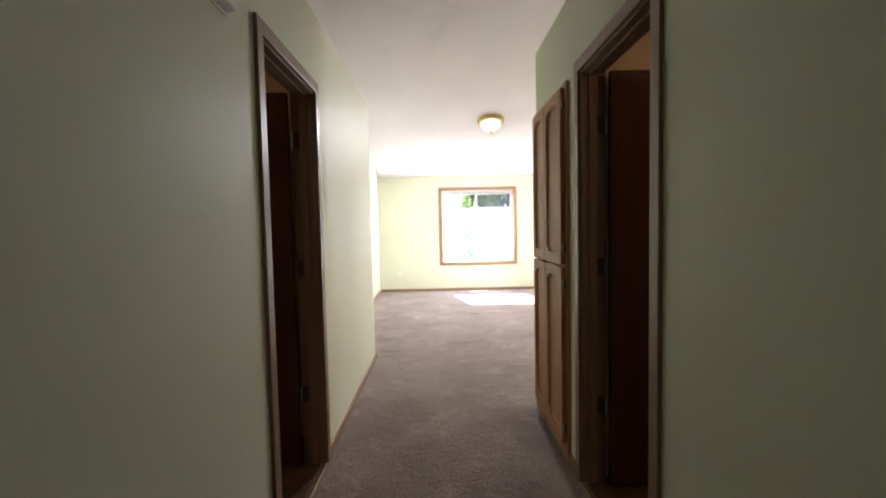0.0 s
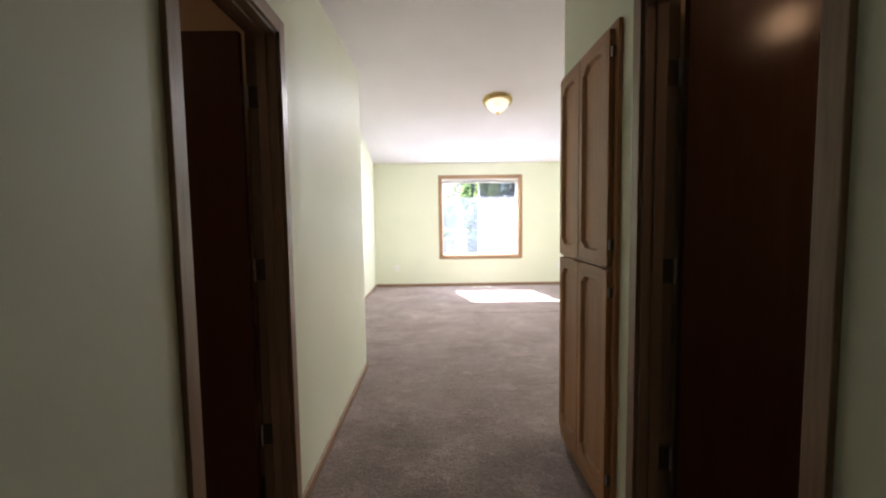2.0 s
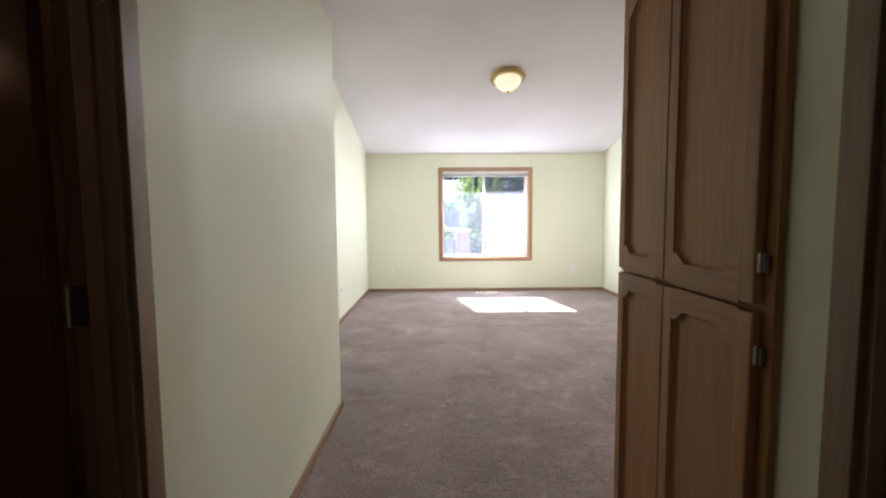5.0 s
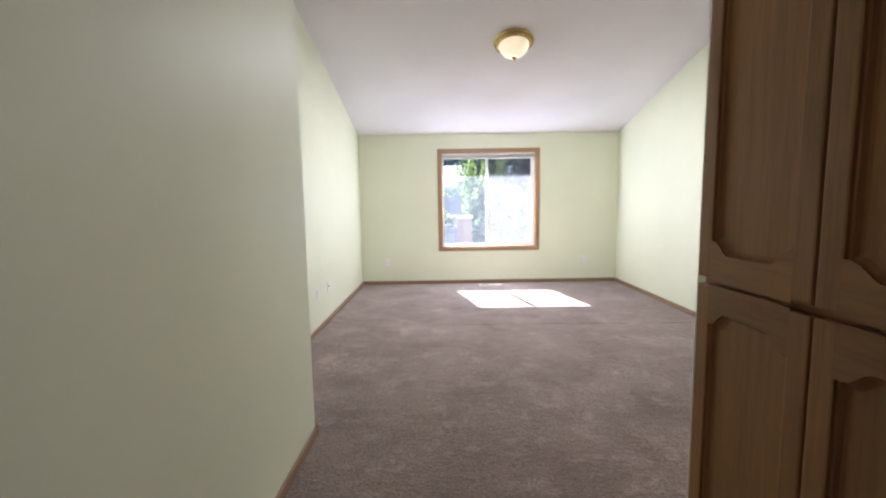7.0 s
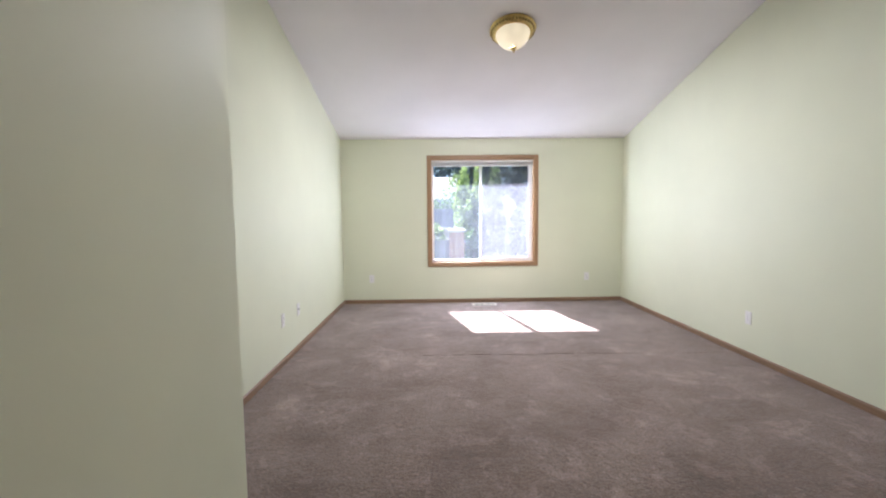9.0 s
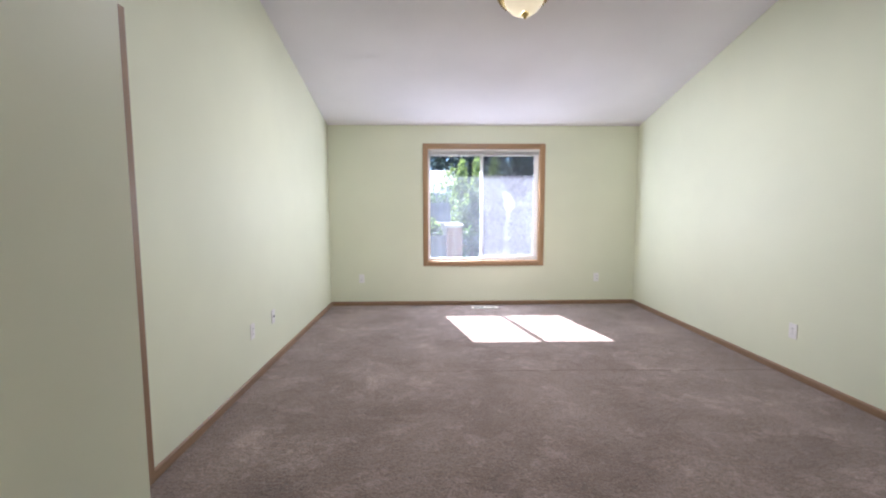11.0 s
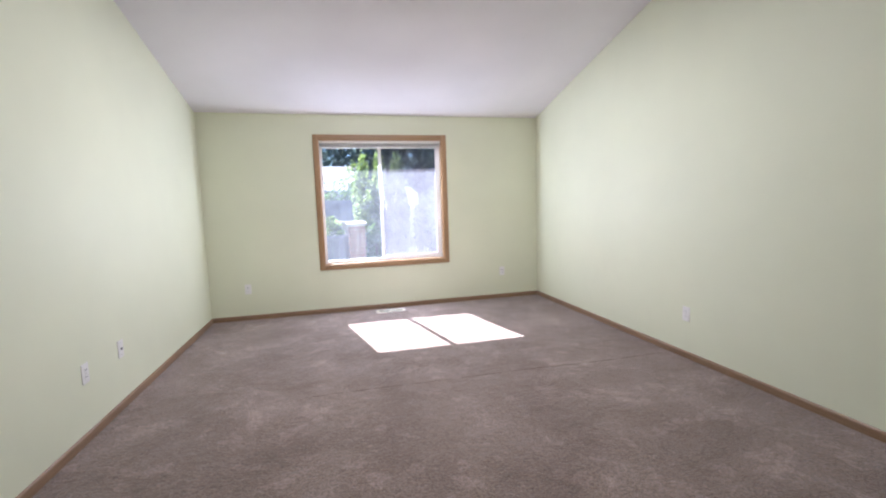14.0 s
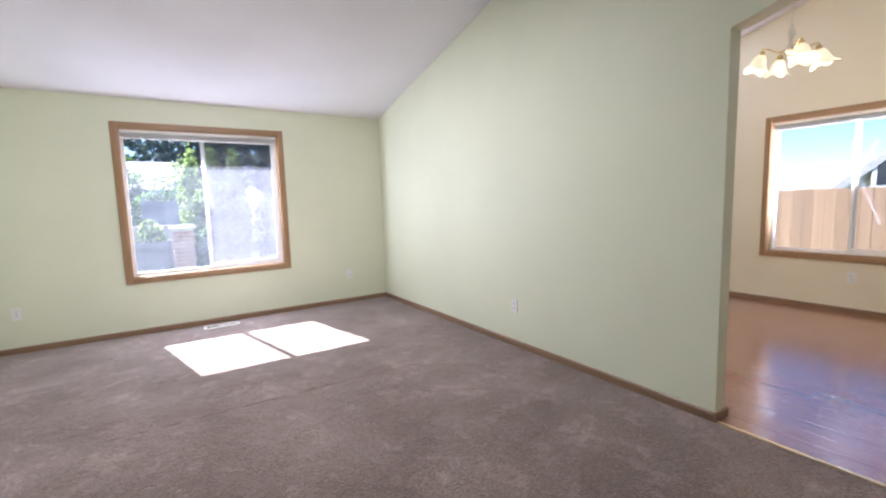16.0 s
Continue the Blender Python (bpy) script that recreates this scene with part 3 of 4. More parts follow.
# ---- windows ----
def sliding_window(name, axis, face, out, a0, a1, z0, z1, label, screen_hi, dusty=True):
    """A two-pane vinyl slider in a cased opening. face: inner wall face; out: +1 if outdoors lies towards larger coordinate; screen_hi: the screened half has the larger coordinate."""
    w = base_empty(name, (0, 0, 0), label, "window", kind="structure")
    mv, mh = M_WINTRIM_Z, (M_WINTRIM_X if axis == "x" else M_WINTRIM_Y)

    def bx(a_lo, a_hi, d_lo, d_hi, zz0, zz1, bevel=0.0):
        p, q = sorted((face + out * d_lo, face + out * d_hi))
        return boxed(a_lo, a_hi, p, q, zz0, zz1, bevel=bevel) if axis == "x" else boxed(p, q, a_lo, a_hi, zz0, zz1, bevel=bevel)

    cw = 0.055
    part("window_frame", casing_bar(bmesh.new(), "v", axis, face, -out, a0 - cw, a0 + 0.004, z0 - cw, z1 + cw), mv, w, "honey oak casing")
    part("window_frame", casing_bar(bmesh.new(), "v", axis, face, -out, a1 - 0.004, a1 + cw, z0 - cw, z1 + cw), mv, w, "honey oak casing")
    part("window_frame", casing_bar(bmesh.new(), "h", axis, face, -out, a0 + 0.0045, a1 - 0.0045, z1 - 0.004, z1 + cw), mh, w, "honey oak casing")
    part("window_frame", casing_bar(bmesh.new(), "h", axis, face, -out, a0 + 0.0045, a1 - 0.0045, z0 - cw, z0 + 0.004), mh, w, "honey oak casing")
    # wooden reveals
    part("reveal", bx(a0, a0 + 0.012, 0.001, 0.075, z0, z1), mv, w)
    part("reveal", bx(a1 - 0.012, a1, 0.001, 0.075, z0, z1), mv, w)
    part("reveal", bx(a0 + 0.012, a1 - 0.012, 0.001, 0.075, z1 - 0.012, z1), mh, w)
    part("window_sill", bx(a0 + 0.012, a1 - 0.012, 0.001, 0.075, z0, z0 + 0.012), mh, w, "honey oak sill")
    # vinyl frame
    f = 0.036
    b0, b1, c0, c1 = a0 + 0.004, a1 - 0.004, z0 + 0.004, z1 - 0.004
    for q in ((b0, b0 + f, c0, c1), (b1 - f, b1, c0, c1), (b0 + f, b1 - f, c0, c0 + f), (b0 + f, b1 - f, c1 - f, c1)):
        part("vinyl_frame", bx(q[0], q[1], 0.0755, 0.145, q[2], q[3], 0.003), M_VINYL, w, "white vinyl frame")
    mid = (a0 + a1) / 2 - 0.008 * (1 if screen_hi else -1)
    i0, i1, k0, k1 = b0 + f, b1 - f, c0 + f, c1 - f
    slide = (mid - 0.03, i1) if screen_hi else (i0, mid + 0.03)
    fixed = (i0, mid + 0.012) if screen_hi else (mid - 0.012, i1)
    s = 0.028
    sash = part("sash", bx(slide[0], slide[0] + s, 0.085, 0.107, k0, k1, 0.003), M_VINYL, w, "white vinyl sliding sash")
    part("sash_stile", bx(slide[1] - s, slide[1], 0.085, 0.107, k0, k1, 0.003), M_VINYL, sash)
    part("sash_rail", bx(slide[0] + s, slide[1] - s, 0.085, 0.107, k0, k0 + s, 0.003), M_VINYL, sash)
    part("sash_rail", bx(slide[0] + s, slide[1] - s, 0.085, 0.107, k1 - s, k1, 0.003), M_VINYL, sash)
    latch_a = slide[0] + s * 0.4 if screen_hi else slide[1] - s * 0.4
    part("latch", bx(latch_a - 0.006, latch_a + 0.006, 0.074, 0.085, 1.28, 1.34, 0.002), M_VINYL, sash)
    gm = M_GLASS if dusty else M_GLASS_CLEAR
    for pane_a, dd in ((fixed, 0.119), ((slide[0] + s - 0.004, slide[1] - s + 0.004), 0.096)):
        pane = part("pane", bx(pane_a[0], pane_a[1], dd, dd + 0.004, k0, k1), gm, w, "slightly dusty clear glass")
        pane.visible_shadow = False
    part("fixed_stile", bx(mid - 0.012, mid + 0.012, 0.112, 0.130, k0, k1, 0.003), M_VINYL, w)
    if dusty:
        sc = part("insect_screen", bx(slide[0] + 0.012, slide[1] - 0.006, 0.135, 0.1355, k0 + 0.004, k1 - 0.004), M_SCREEN, w, "fine grey insect screen on the sliding half")
        sc.visible_shadow = False
        for q in ((slide[0], slide[0] + 0.014, k0, k1), (slide[1] - 0.014, slide[1], k0, k1)):
            part("screen_frame", bx(q[0], q[1], 0.131, 0.141, q[2], q[3]), M_VINYL, w)
    return w


sliding_window("window_1", "x", FAR, 1, *WIN, "oak-cased white vinyl slider window with a screened half", True)
sliding_window("window_2", "y", DIN_R, 1, *DWIN, "oak-cased white vinyl slider window of the dining room", False, dusty=False)
sliding_window("window_3", "x", FAR, 1, *BWIN, "oak-cased white vinyl slider window of the bedroom", True)


def raised_blind(axis, face, out, a0, a1, ztop, label):
    """A mini blind drawn right up: head rail, stacked slats, bottom rail, wand."""
    e = base_empty("mini_blind", (0, 0, 0), label, "window blind")

    def bx(a_lo, a_hi, d_lo, d_hi, z0, z1, bevel=0.0):
        p, q = sorted((face + out * d_lo, face + out * d_hi))
        return boxed(a_lo, a_hi, p, q, z0, z1, bevel=bevel) if axis == "x" else boxed(p, q, a_lo, a_hi, z0, z1, bevel=bevel)

    part("head_rail", bx(a0, a1, 0.012, 0.042, ztop - 0.03, ztop, 0.002), M_PLASTIC, e)
    rnd = random.Random(4)
    for k in range(12):
        z = ztop - 0.034 - 0.0032 * k
        j = rnd.uniform(-0.002, 0.002)
        part("slat", bx(a0 + 0.004, a1 - 0.004, 0.014 + j, 0.039 + j, z - 0.0012, z), M_PLASTIC, e)
    part("bottom_rail", bx(a0 + 0.003, a1 - 0.003, 0.014, 0.040, ztop - 0.088, ztop - 0.075, 0.002), M_PLASTIC, e)
    for a in (a0 + 0.18, (a0 + a1) / 2, a1 - 0.18):
        part("ladder_tape", bx(a - 0.003, a + 0.003, 0.0105, 0.012, ztop - 0.09, ztop - 0.0), M_PLASTIC, e)
    return e


raised_blind("x", FAR, 1, WIN[0] + 0.016, WIN[1] - 0.016, WIN[3] - 0.0125, "white mini blind drawn up under the window head")
raised_blind("y", DIN_R, 1, DWIN[0] + 0.016, DWIN[1] - 0.016, DWIN[3] - 0.0125, "white mini blind drawn up under the window head")


# ---- built-in pantry cabinet ----
def arch(u, rise):
    """Height of the curved panel end at u in 0..1: shoulders, a quick ogee, then a flat arch."""
    d = min(u, 1 - u)
    s = max(0.0, min(1.0, (d - 0.035) / 0.19))
    return rise * (s * s * (3 - 2 * s)) * (0.82 + 0.18 * math.sin(math.pi * u))


def cabinet_door(parent, x, y0, y1, z0, z1, hinge_low):
    """A frame-and-panel door facing -x, its outer face at x, curved rails at both ends."""
    t, st = 0.025, 0.046
    n = 24
    door = part("door", boxed(x + 0.019, x + t, y0 + 0.004, y1 - 0.004, z0 + 0.004, z1 - 0.004), M_CAB_Z, parent, "golden oak door with a recessed panel and scalloped rails")
    part("stile", boxed(x, x + t - 0.001, y0, y0 + st, z0, z1, bevel=0.005), M_CAB_Z, door)
    part("stile", boxed(x, x + t - 0.001, y1 - st, y1, z0, z1, bevel=0.005), M_CAB_Z, door)
    a0, a1 = y0 + st, y1 - st
    us = [k / n for k in range(n + 1)]
    rise = 0.031
    for top in (True, False):
        edge = [(a0 + (a1 - a0) * u, (z1 - 0.082 + arch(u, rise)) if top else (z0 + 0.082 - arch(u, rise))) for u in us]
        outer = z1 if top else z0
        ring = [(a0, outer), (a1, outer)] + edge[::-1]
        bm = prism(bmesh.new(), ring, "x", x, x + t - 0.001)
        bm.normal_update()
        lip = [e for e in bm.edges if all(abs(v.co.x - x) < 1e-6 for v in e.verts)]
        bmesh.ops.bevel(bm, geom=lip, offset=0.004, segments=2, affect="EDGES")
        part("rail", bm, M_CAB_Y, door)
    # flat panel set back behind the frame, with a coved moulding round it
    def loop(inset, xx):
        pts = []
        for u in us:
            pts.append((xx, a0 + inset + (a1 - a0 - 2 * inset) * u, z1 - 0.082 - inset + arch(u, rise)))
        for u in us[::-1]:
            pts.append((xx, a0 + inset + (a1 - a0 - 2 * inset) * u, z0 + 0.082 + inset - arch(u, rise)))
        return pts
    bm = bmesh.new()
    loops = [[bm.verts.new(p) for p in loop(i, xx)] for i, xx in ((-0.004, x + 0.0055), (0.004, x + 0.0075), (0.009, x + 0.0145), (0.014, x + 0.0172), (0.018, x + 0.0175))]
    for p, q in zip(loops, loops[1:]):
        for k in range(len(p)):
            bm.faces.new((p[k], p[(k + 1) % len(p)], q[(k + 1) % len(q)], q[k]))
    bm.faces.new(loops[-1])
    part("panel", bm, M_CAB_Z, door)
    hy = y0 - 0.006 if hinge_low else y1 + 0.006
    for z in (z0 + 0.09, z1 - 0.09):
        bm = bmesh.new()
        tube(bm, [(x + 0.008, hy, z - 0.02), (x + 0.008, hy, z + 0.02)], 0.0042, 10)
        part("hinge", bm, M_NICKEL, door, "small metal cabinet hinge")
        part("hinge_leaf", boxed(x + 0.009, x + 0.02, hy - 0.013, hy + 0.003, z - 0.02, z + 0.02, bevel=0.001), M_BRONZE, door)
    return door


def pantry():
    cab = base_empty("pantry_cabinet", (0, 0, 0), "tall golden oak pantry cabinet built into the hall wall", "cabinet")
    y0, y1, z0, z1 = 2.985, 3.705, FZ, 2.052
    bm = bmesh.new()
    for q in ((HALL_R + 0.005, HALL_R + 0.60, y0 + 0.020, y0 + 0.034, FZ, 2.025), (HALL_R + 0.005, HALL_R + 0.60, y1 - 0.036, y1 - 0.022, FZ, 2.025),
              (HALL_R + 0.005, HALL_R + 0.60, y0 + 0.034, y1 - 0.036, 2.01, 2.025), (HALL_R + 0.59, HALL_R + 0.60, y0 + 0.034, y1 - 0.036, FZ, 2.01),
              (HALL_R + 0.005, HALL_R + 0.59, y0 + 0.034, y1 - 0.036, 1.05, 1.07)):
        box(bm, *q)
    part("body", bm, M_CAB_Z, cab)
    fx0, fx1 = HALL_R - 0.019, HALL_R - 0.001
    part("face_frame_stile", boxed(fx0, fx1, y0, y0 + 0.042, z0, z1, bevel=0.002), M_CAB_Z, cab)
    part("face_frame_stile", boxed(fx0, fx1, y1 - 0.042, y1, z0, z1, bevel=0.002), M_CAB_Z, cab)
    for a, b in ((z0, 0.075), (1.04, 1.08), (2.005, z1)):
        part("face_frame_rail", boxed(fx0 + 0.0005, fx1, y0 + 0.042, y1 - 0.042, a, b, bevel=0.002), M_CAB_Y, cab)
    xd = fx0 - 0.0255
    mid = 3.375
    for lo, hi in ((0.062, 1.052), (1.069, 2.020)):
        cabinet_door(cab, xd, y0 + 0.028, mid - 0.0025, lo, hi, True)
        cabinet_door(cab, xd, mid + 0.0025, y1 - 0.012, lo, hi, False)
    return cab


pantry()


# ---- ceiling lamp of the living room ----
def flush_lamp(x, y):
    """Hung square to the sloping ceiling."""
    z = cz(y)
    e = base_empty("ceiling_lamp", (x, y, z), "lit brass flush lamp with an alabaster glass bowl on the vault", "ceiling lamp")
    e.rotation_euler = (-math.atan(0.25), 0, 0)
    pan = lathe(bmesh.new(), [(0, 0.02), (0.19, 0.02), (0.203, -0.004), (0.205, -0.014), (0.196, -0.022), (0.186, -0.036), (0.172, -0.048), (0.164, -0.052), (0.12, -0.052), (0.12, -0.01), (0, -0.01)], 48)
    pan = part("pan", pan, M_BRASS, e, "antique brass pan with a beaded rim", True)
    rope = bmesh.new()
    for k in range(40):
        a = 2 * math.pi * k / 40
        bmesh.ops.create_uvsphere(rope, u_segments=8, v_segments=5, radius=0.011, matrix=Matrix.Translation((0.187 * math.cos(a), 0.187 * math.sin(a), -0.033)))
    part("beaded_rim", rope, M_BRONZE_BEAD, pan, "beaded brass rim", True)
    bowl = lathe(bmesh.new(), [(0.152, -0.048), (0.150, -0.065), (0.138, -0.098), (0.114, -0.132), (0.081, -0.160), (0.044, -0.178), (0.012, -0.184), (0.0, -0.184)], 48)
    bowl = part("bowl", bowl, M_BOWL, e, "lit alabaster glass bowl", True)
    bowl.visible_shadow = False
    part("finial", lathe(bmesh.new(), [(0, -0.178), (0.026, -0.181), (0.028, -0.192), (0.014, -0.202), (0.014, -0.212), (0.007, -0.224), (0.0, -0.232)], 20), M_BRASS, e, "small brass finial", True)
    lamp_disc(x, y - 0.014, z - 0.066, 10, 0.11, (1.0, 0.96, 0.90))
    return e


flush_lamp(0.856, 7.255)


# ---- small fixed things ----
def outlet(axis, face, side, a, z, label, kind="duplex"):
    """A wall plate on a face, standing out to side."""
    e = base_empty("wall_outlet" if kind == "duplex" else "wall_plate", (0, 0, 0), label, "outlet")
    w, h = (0.035, 0.0575)

    def bx(a_lo, a_hi, d0, d1, z0, z1, bevel=0.0):
        p, q = sorted((face + side * d0, face + side * d1))
        return boxed(a_lo, a_hi, p, q, z0, z1, bevel=bevel) if axis == "x" else boxed(p, q, a_lo, a_hi, z0, z1, bevel=bevel)

    plate = part("cover_plate", bx(a - w, a + w, 0.0, 0.006, z - h, z + h, 0.003), M_PLASTIC, e)
    if kind == "duplex":
        for dz in (-0.02, 0.02):
            r = part("receptacle", bx(a - 0.016, a + 0.016, 0.0062, 0.0085, z + dz - 0.014, z + dz + 0.014, 0.001), M_PLASTIC, e)
            for da in (-0.006, 0.006):
                part("slot", bx(a + da - 0.0012, a + da + 0.0012, 0.0085, 0.0092, z + dz - 0.004, z + dz + 0.006), M_SLOT, r)
        part("screw", bx(a - 0.003, a + 0.003, 0.006, 0.0085, z - 0.003, z + 0.003), M_NICKEL, e)
    else:
        part("jack", bx(a - 0.008, a + 0.008, 0.006, 0.012, z - 0.006, z + 0.008, 0.001), M_SLOT, e)
        for dz in (-0.04, 0.04):
            part("screw", bx(a - 0.003, a + 0.003, 0.006, 0.0075, z + dz - 0.003, z + dz + 0.003), M_NICKEL, e)
    return e


outlet("x", FAR, -1, -0.772, 0.325, "white duplex outlet low on the window wall")
outlet("x", FAR, -1, 2.362, 0.325, "white duplex outlet low on the window wall")
outlet("y", LIV_R, -1, 6.94, 0.314, "white duplex outlet low on the long green wall")
outlet("y", LIV_L, 1, 6.976, 0.345, "white duplex outlet beside a jack plate low on the wall")
outlet("y", LIV_L, 1, 7.396, 0.352, "white phone jack plate low on the wall", "jack")
outlet("y", DIN_R, -1, 5.588, 0.329, "white duplex outlet low on the cream wall")


def floor_register(x, y, w, d):
    e = base_empty("floor_register", (x, y, FZ), "almond metal floor register set in the carpet", "floor vent")
    for q in ((-w / 2, w / 2, -d / 2, -d / 2 + 0.022), (-w / 2, w / 2, d / 2 - 0.022, d / 2)):
        part("frame", boxed(q[0], q[1], q[2], q[3], 0.0, 0.008, bevel=0.002), M_VENT, e)
    for q in ((-w / 2, -w / 2 + 0.022), (w / 2 - 0.022, w / 2), (-0.008, 0.008)):
        part("frame", boxed(q[0], q[1], -d / 2 + 0.022, d / 2 - 0.022, 0.0, 0.0075), M_VENT, e)
    part("throat", boxed(-w / 2 + 0.02, w / 2 - 0.02, -d / 2 + 0.02, d / 2 - 0.02, 0.0005, 0.0015), M_SLOT, e, "dark vent opening")
    for k in range(22):
        xx = -w / 2 + 0.03 + k * (w - 0.06) / 21
        if xx > 0.012 or (xx < -0.012 and k % 3 == 0):
            part("louvre", boxed(xx - 0.0022, xx + 0.0022, -d / 2 + 0.022, d / 2 - 0.022, 0.0015, 0.0068), M_VENT, e)
    return e


# the carpet seam across the room: thin uneven strips drawing its groove's shade
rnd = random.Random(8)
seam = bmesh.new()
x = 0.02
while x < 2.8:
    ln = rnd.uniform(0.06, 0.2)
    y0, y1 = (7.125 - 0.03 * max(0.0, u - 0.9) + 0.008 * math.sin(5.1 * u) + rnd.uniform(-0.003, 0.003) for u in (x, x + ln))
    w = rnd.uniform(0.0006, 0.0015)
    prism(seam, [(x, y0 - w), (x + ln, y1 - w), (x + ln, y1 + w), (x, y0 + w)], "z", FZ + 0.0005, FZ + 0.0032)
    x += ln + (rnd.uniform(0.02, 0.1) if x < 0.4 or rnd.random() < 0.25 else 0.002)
thing("carpet_seam", seam, M_SEAM, "thin uneven strip drawing the shaded seam in the taupe carpet", "carpet seam", kind="structure")
floor_register(0.84, 9.325, 0.34, 0.125)

# wall device high on the hall wall
dev = base_empty("door_chime", (0, 0, 0), "off-white plastic door chime box on the hall wall", "door chime")
part("cover", boxed(HALL_L, HALL_L + 0.045, 1.93, 2.085, 1.985, 2.10, bevel=0.008), M_PLASTIC, dev)
part("back_plate", boxed(HALL_L, HALL_L + 0.008, 1.92, 2.095, 1.975, 2.11, bevel=0.002), M_PLASTIC, dev)
for k in range(4):
    part("grille_slot", boxed(HALL_L + 0.0445, HALL_L + 0.0458, 1.96, 2.06, 2.02 + 0.018 * k, 2.025 + 0.018 * k), M_SLOT, dev)


# lamps of the two side rooms
def globe_lamp(x, y, z, top, watts, label):
    e = base_empty("ceiling_lamp", (x, y, top), label, "ceiling lamp")
    part("canopy", lathe(bmesh.new(), [(0, 0), (0.06, 0), (0.06, -0.015), (0.02, -0.03), (0.012, -0.03), (0.012, z + 0.07 - top), (0, z + 0.07 - top)], 24), M_BRASS, e, "brass stem", True)
    part("globe", lathe(bmesh.new(), [(0, 0.08), (0.04, 0.072), (0.07, 0.04), (0.08, 0.0), (0.07, -0.04), (0.04, -0.07), (0, -0.08)], 24, (0, 0, z - top)), M_GLOBE, e, "lit glass globe", True).visible_shadow = False
    lamp_point(x, y, z, watts, 0.06, (1.0, 0.58, 0.28))


globe_lamp(-2.18, 1.85, 2.02, PART_H - 0.05, 0.042, "lit glass globe lamp in the side room")
globe_lamp(1.85, 1.95, 2.27, PART_H - 0.05, 0.075, "lit glass globe lamp in the side room")


# ---- dining room ----
def tulip(parent, x, y, z):
    """A bell glass shade with a ruffled lip, mouth down and tipped outwards."""
    bm = bmesh.new()
    n, prof = 40, [(0.022, 0.0), (0.034, -0.012), (0.046, -0.035), (0.052, -0.06), (0.062, -0.085), (0.082, -0.108), (0.092, -0.115)]
    rings = []
    for i, (r, dz) in enumerate(prof):
        k = max(0.0, (i - 3) / 3)
        rings.append([bm.verts.new((r * (1 + 0.12 * k * math.cos(5 * a)) * math.cos(a), r * (1 + 0.12 * k * math.cos(5 * a)) * math.sin(a), dz - 0.012 * k * math.cos(5 * a)))
                      for a in [2 * math.pi * j / n for j in range(n)]])
    for p, q in zip(rings, rings[1:]):
        for j in range(n):
            bm.faces.new((p[j], p[(j + 1) % n], q[(j + 1) % n], q[j]))
    s = part("shade", bm, M_TULIP, parent, "lit ruffled glass bell shade", True)
    s.location = (x, y, z)
    s.scale = (0.92, 0.92, 1.02)
    s.visible_shadow = False
    part("socket", lathe(bmesh.new(), [(0, 0.03), (0.014, 0.03), (0.02, 0.022), (0.024, 0.0), (0.026, -0.008), (0, -0.008)], 20), M_BRASS, s, "brass socket", True)
    return s


def chandelier(x, y, zc):
    top = cz(y)
    e = base_empty("chandelier", (x, y, top), "lit four-arm ivory and brass chandelier with glass bell shades", "chandelier")
    o = zc - top
    part("canopy", lathe(bmesh.new(), [(0, 0.02), (0.065, 0.02), (0.065, -0.01), (0.05, -0.03), (0.012, -0.045), (0, -0.045)], 28), M_CHANDELIER, e, "", True)
    links = bmesh.new()
    z, k = -0.05, 0
    while z > o + 0.17:
        pts = [(0.010 * math.cos(a) * (k % 2), 0.010 * math.cos(a) * ((k + 1) % 2), z - 0.019 + 0.019 * math.sin(a)) for a in [2 * math.pi * j / 10 for j in range(11)]]
        tube(links, pts, 0.0034, 6)
        z, k = z - 0.031, k + 1
    part("chain", links, M_CHANDELIER, e)
    part("body", lathe(bmesh.new(), [(0, 0.18), (0.012, 0.175), (0.014, 0.15), (0.027, 0.13), (0.032, 0.105), (0.018, 0.075), (0.014, 0.04), (0.028, 0.015), (0.032, -0.005), (0.02, -0.03), (0.012, -0.045), (0.014, -0.06), (0, -0.072)], 28, (0, 0, o)), M_CHANDELIER, e, "ivory turned body", True)
    for k in range(4):
        a = 2 * math.pi * (k + 0.433) / 4
        pts = []
        for j in range(13):
            u = j / 12
            r = 0.03 + 0.15 * u
            pts.append((r * math.cos(a), r * math.sin(a), o + 0.0 - 0.03 * math.sin(math.pi * u * 1.2) + 0.05 * u * math.sin(math.pi * u)))
        part("arm", tube(bmesh.new(), pts, 0.006, 8), M_BRASS, e, "curved brass arm", True)
        s = tulip(e, 0.18 * math.cos(a), 0.18 * math.sin(a), o - 0.022)
        s.rotation_euler = (0.3 * math.sin(a), -0.3 * math.cos(a), 0)
    lamp_point(x, y, zc - 0.36, 5.4, 0.06, (1.0, 0.80, 0.52))
    return e


chandelier(4.45, 5.615, 2.28)

# laminate planks, laid along the room
rnd = random.Random(11)
dining = bpy.data.objects["floor_dining_base"]
plank_w, made = 0.128, {}
x = LIV_R + 0.014
while x < DIN_R - 0.02:
    w = min(plank_w, DIN_R - 0.003 - x)
    y, first = SOUTH + 0.004, rnd.uniform(0.25, 1.2)
    while y < 9.45:
        ln = min(first or 1.2, FAR - 0.004 - y)
        first = 0
        key = (round(w, 4), round(ln, 4))
        if key not in made:
            made[key] = meshed("plank", boxed(0, w - 0.0012, 0, ln - 0.0012, -0.012, 0, bevel=0.0008), M_LAMINATE)
        p = new("plank", made[key])
        p.parent = dining
        p.location = (x, y, FZ + rnd.uniform(-0.0003, 0.0003))
        y += ln
    x += plank_w

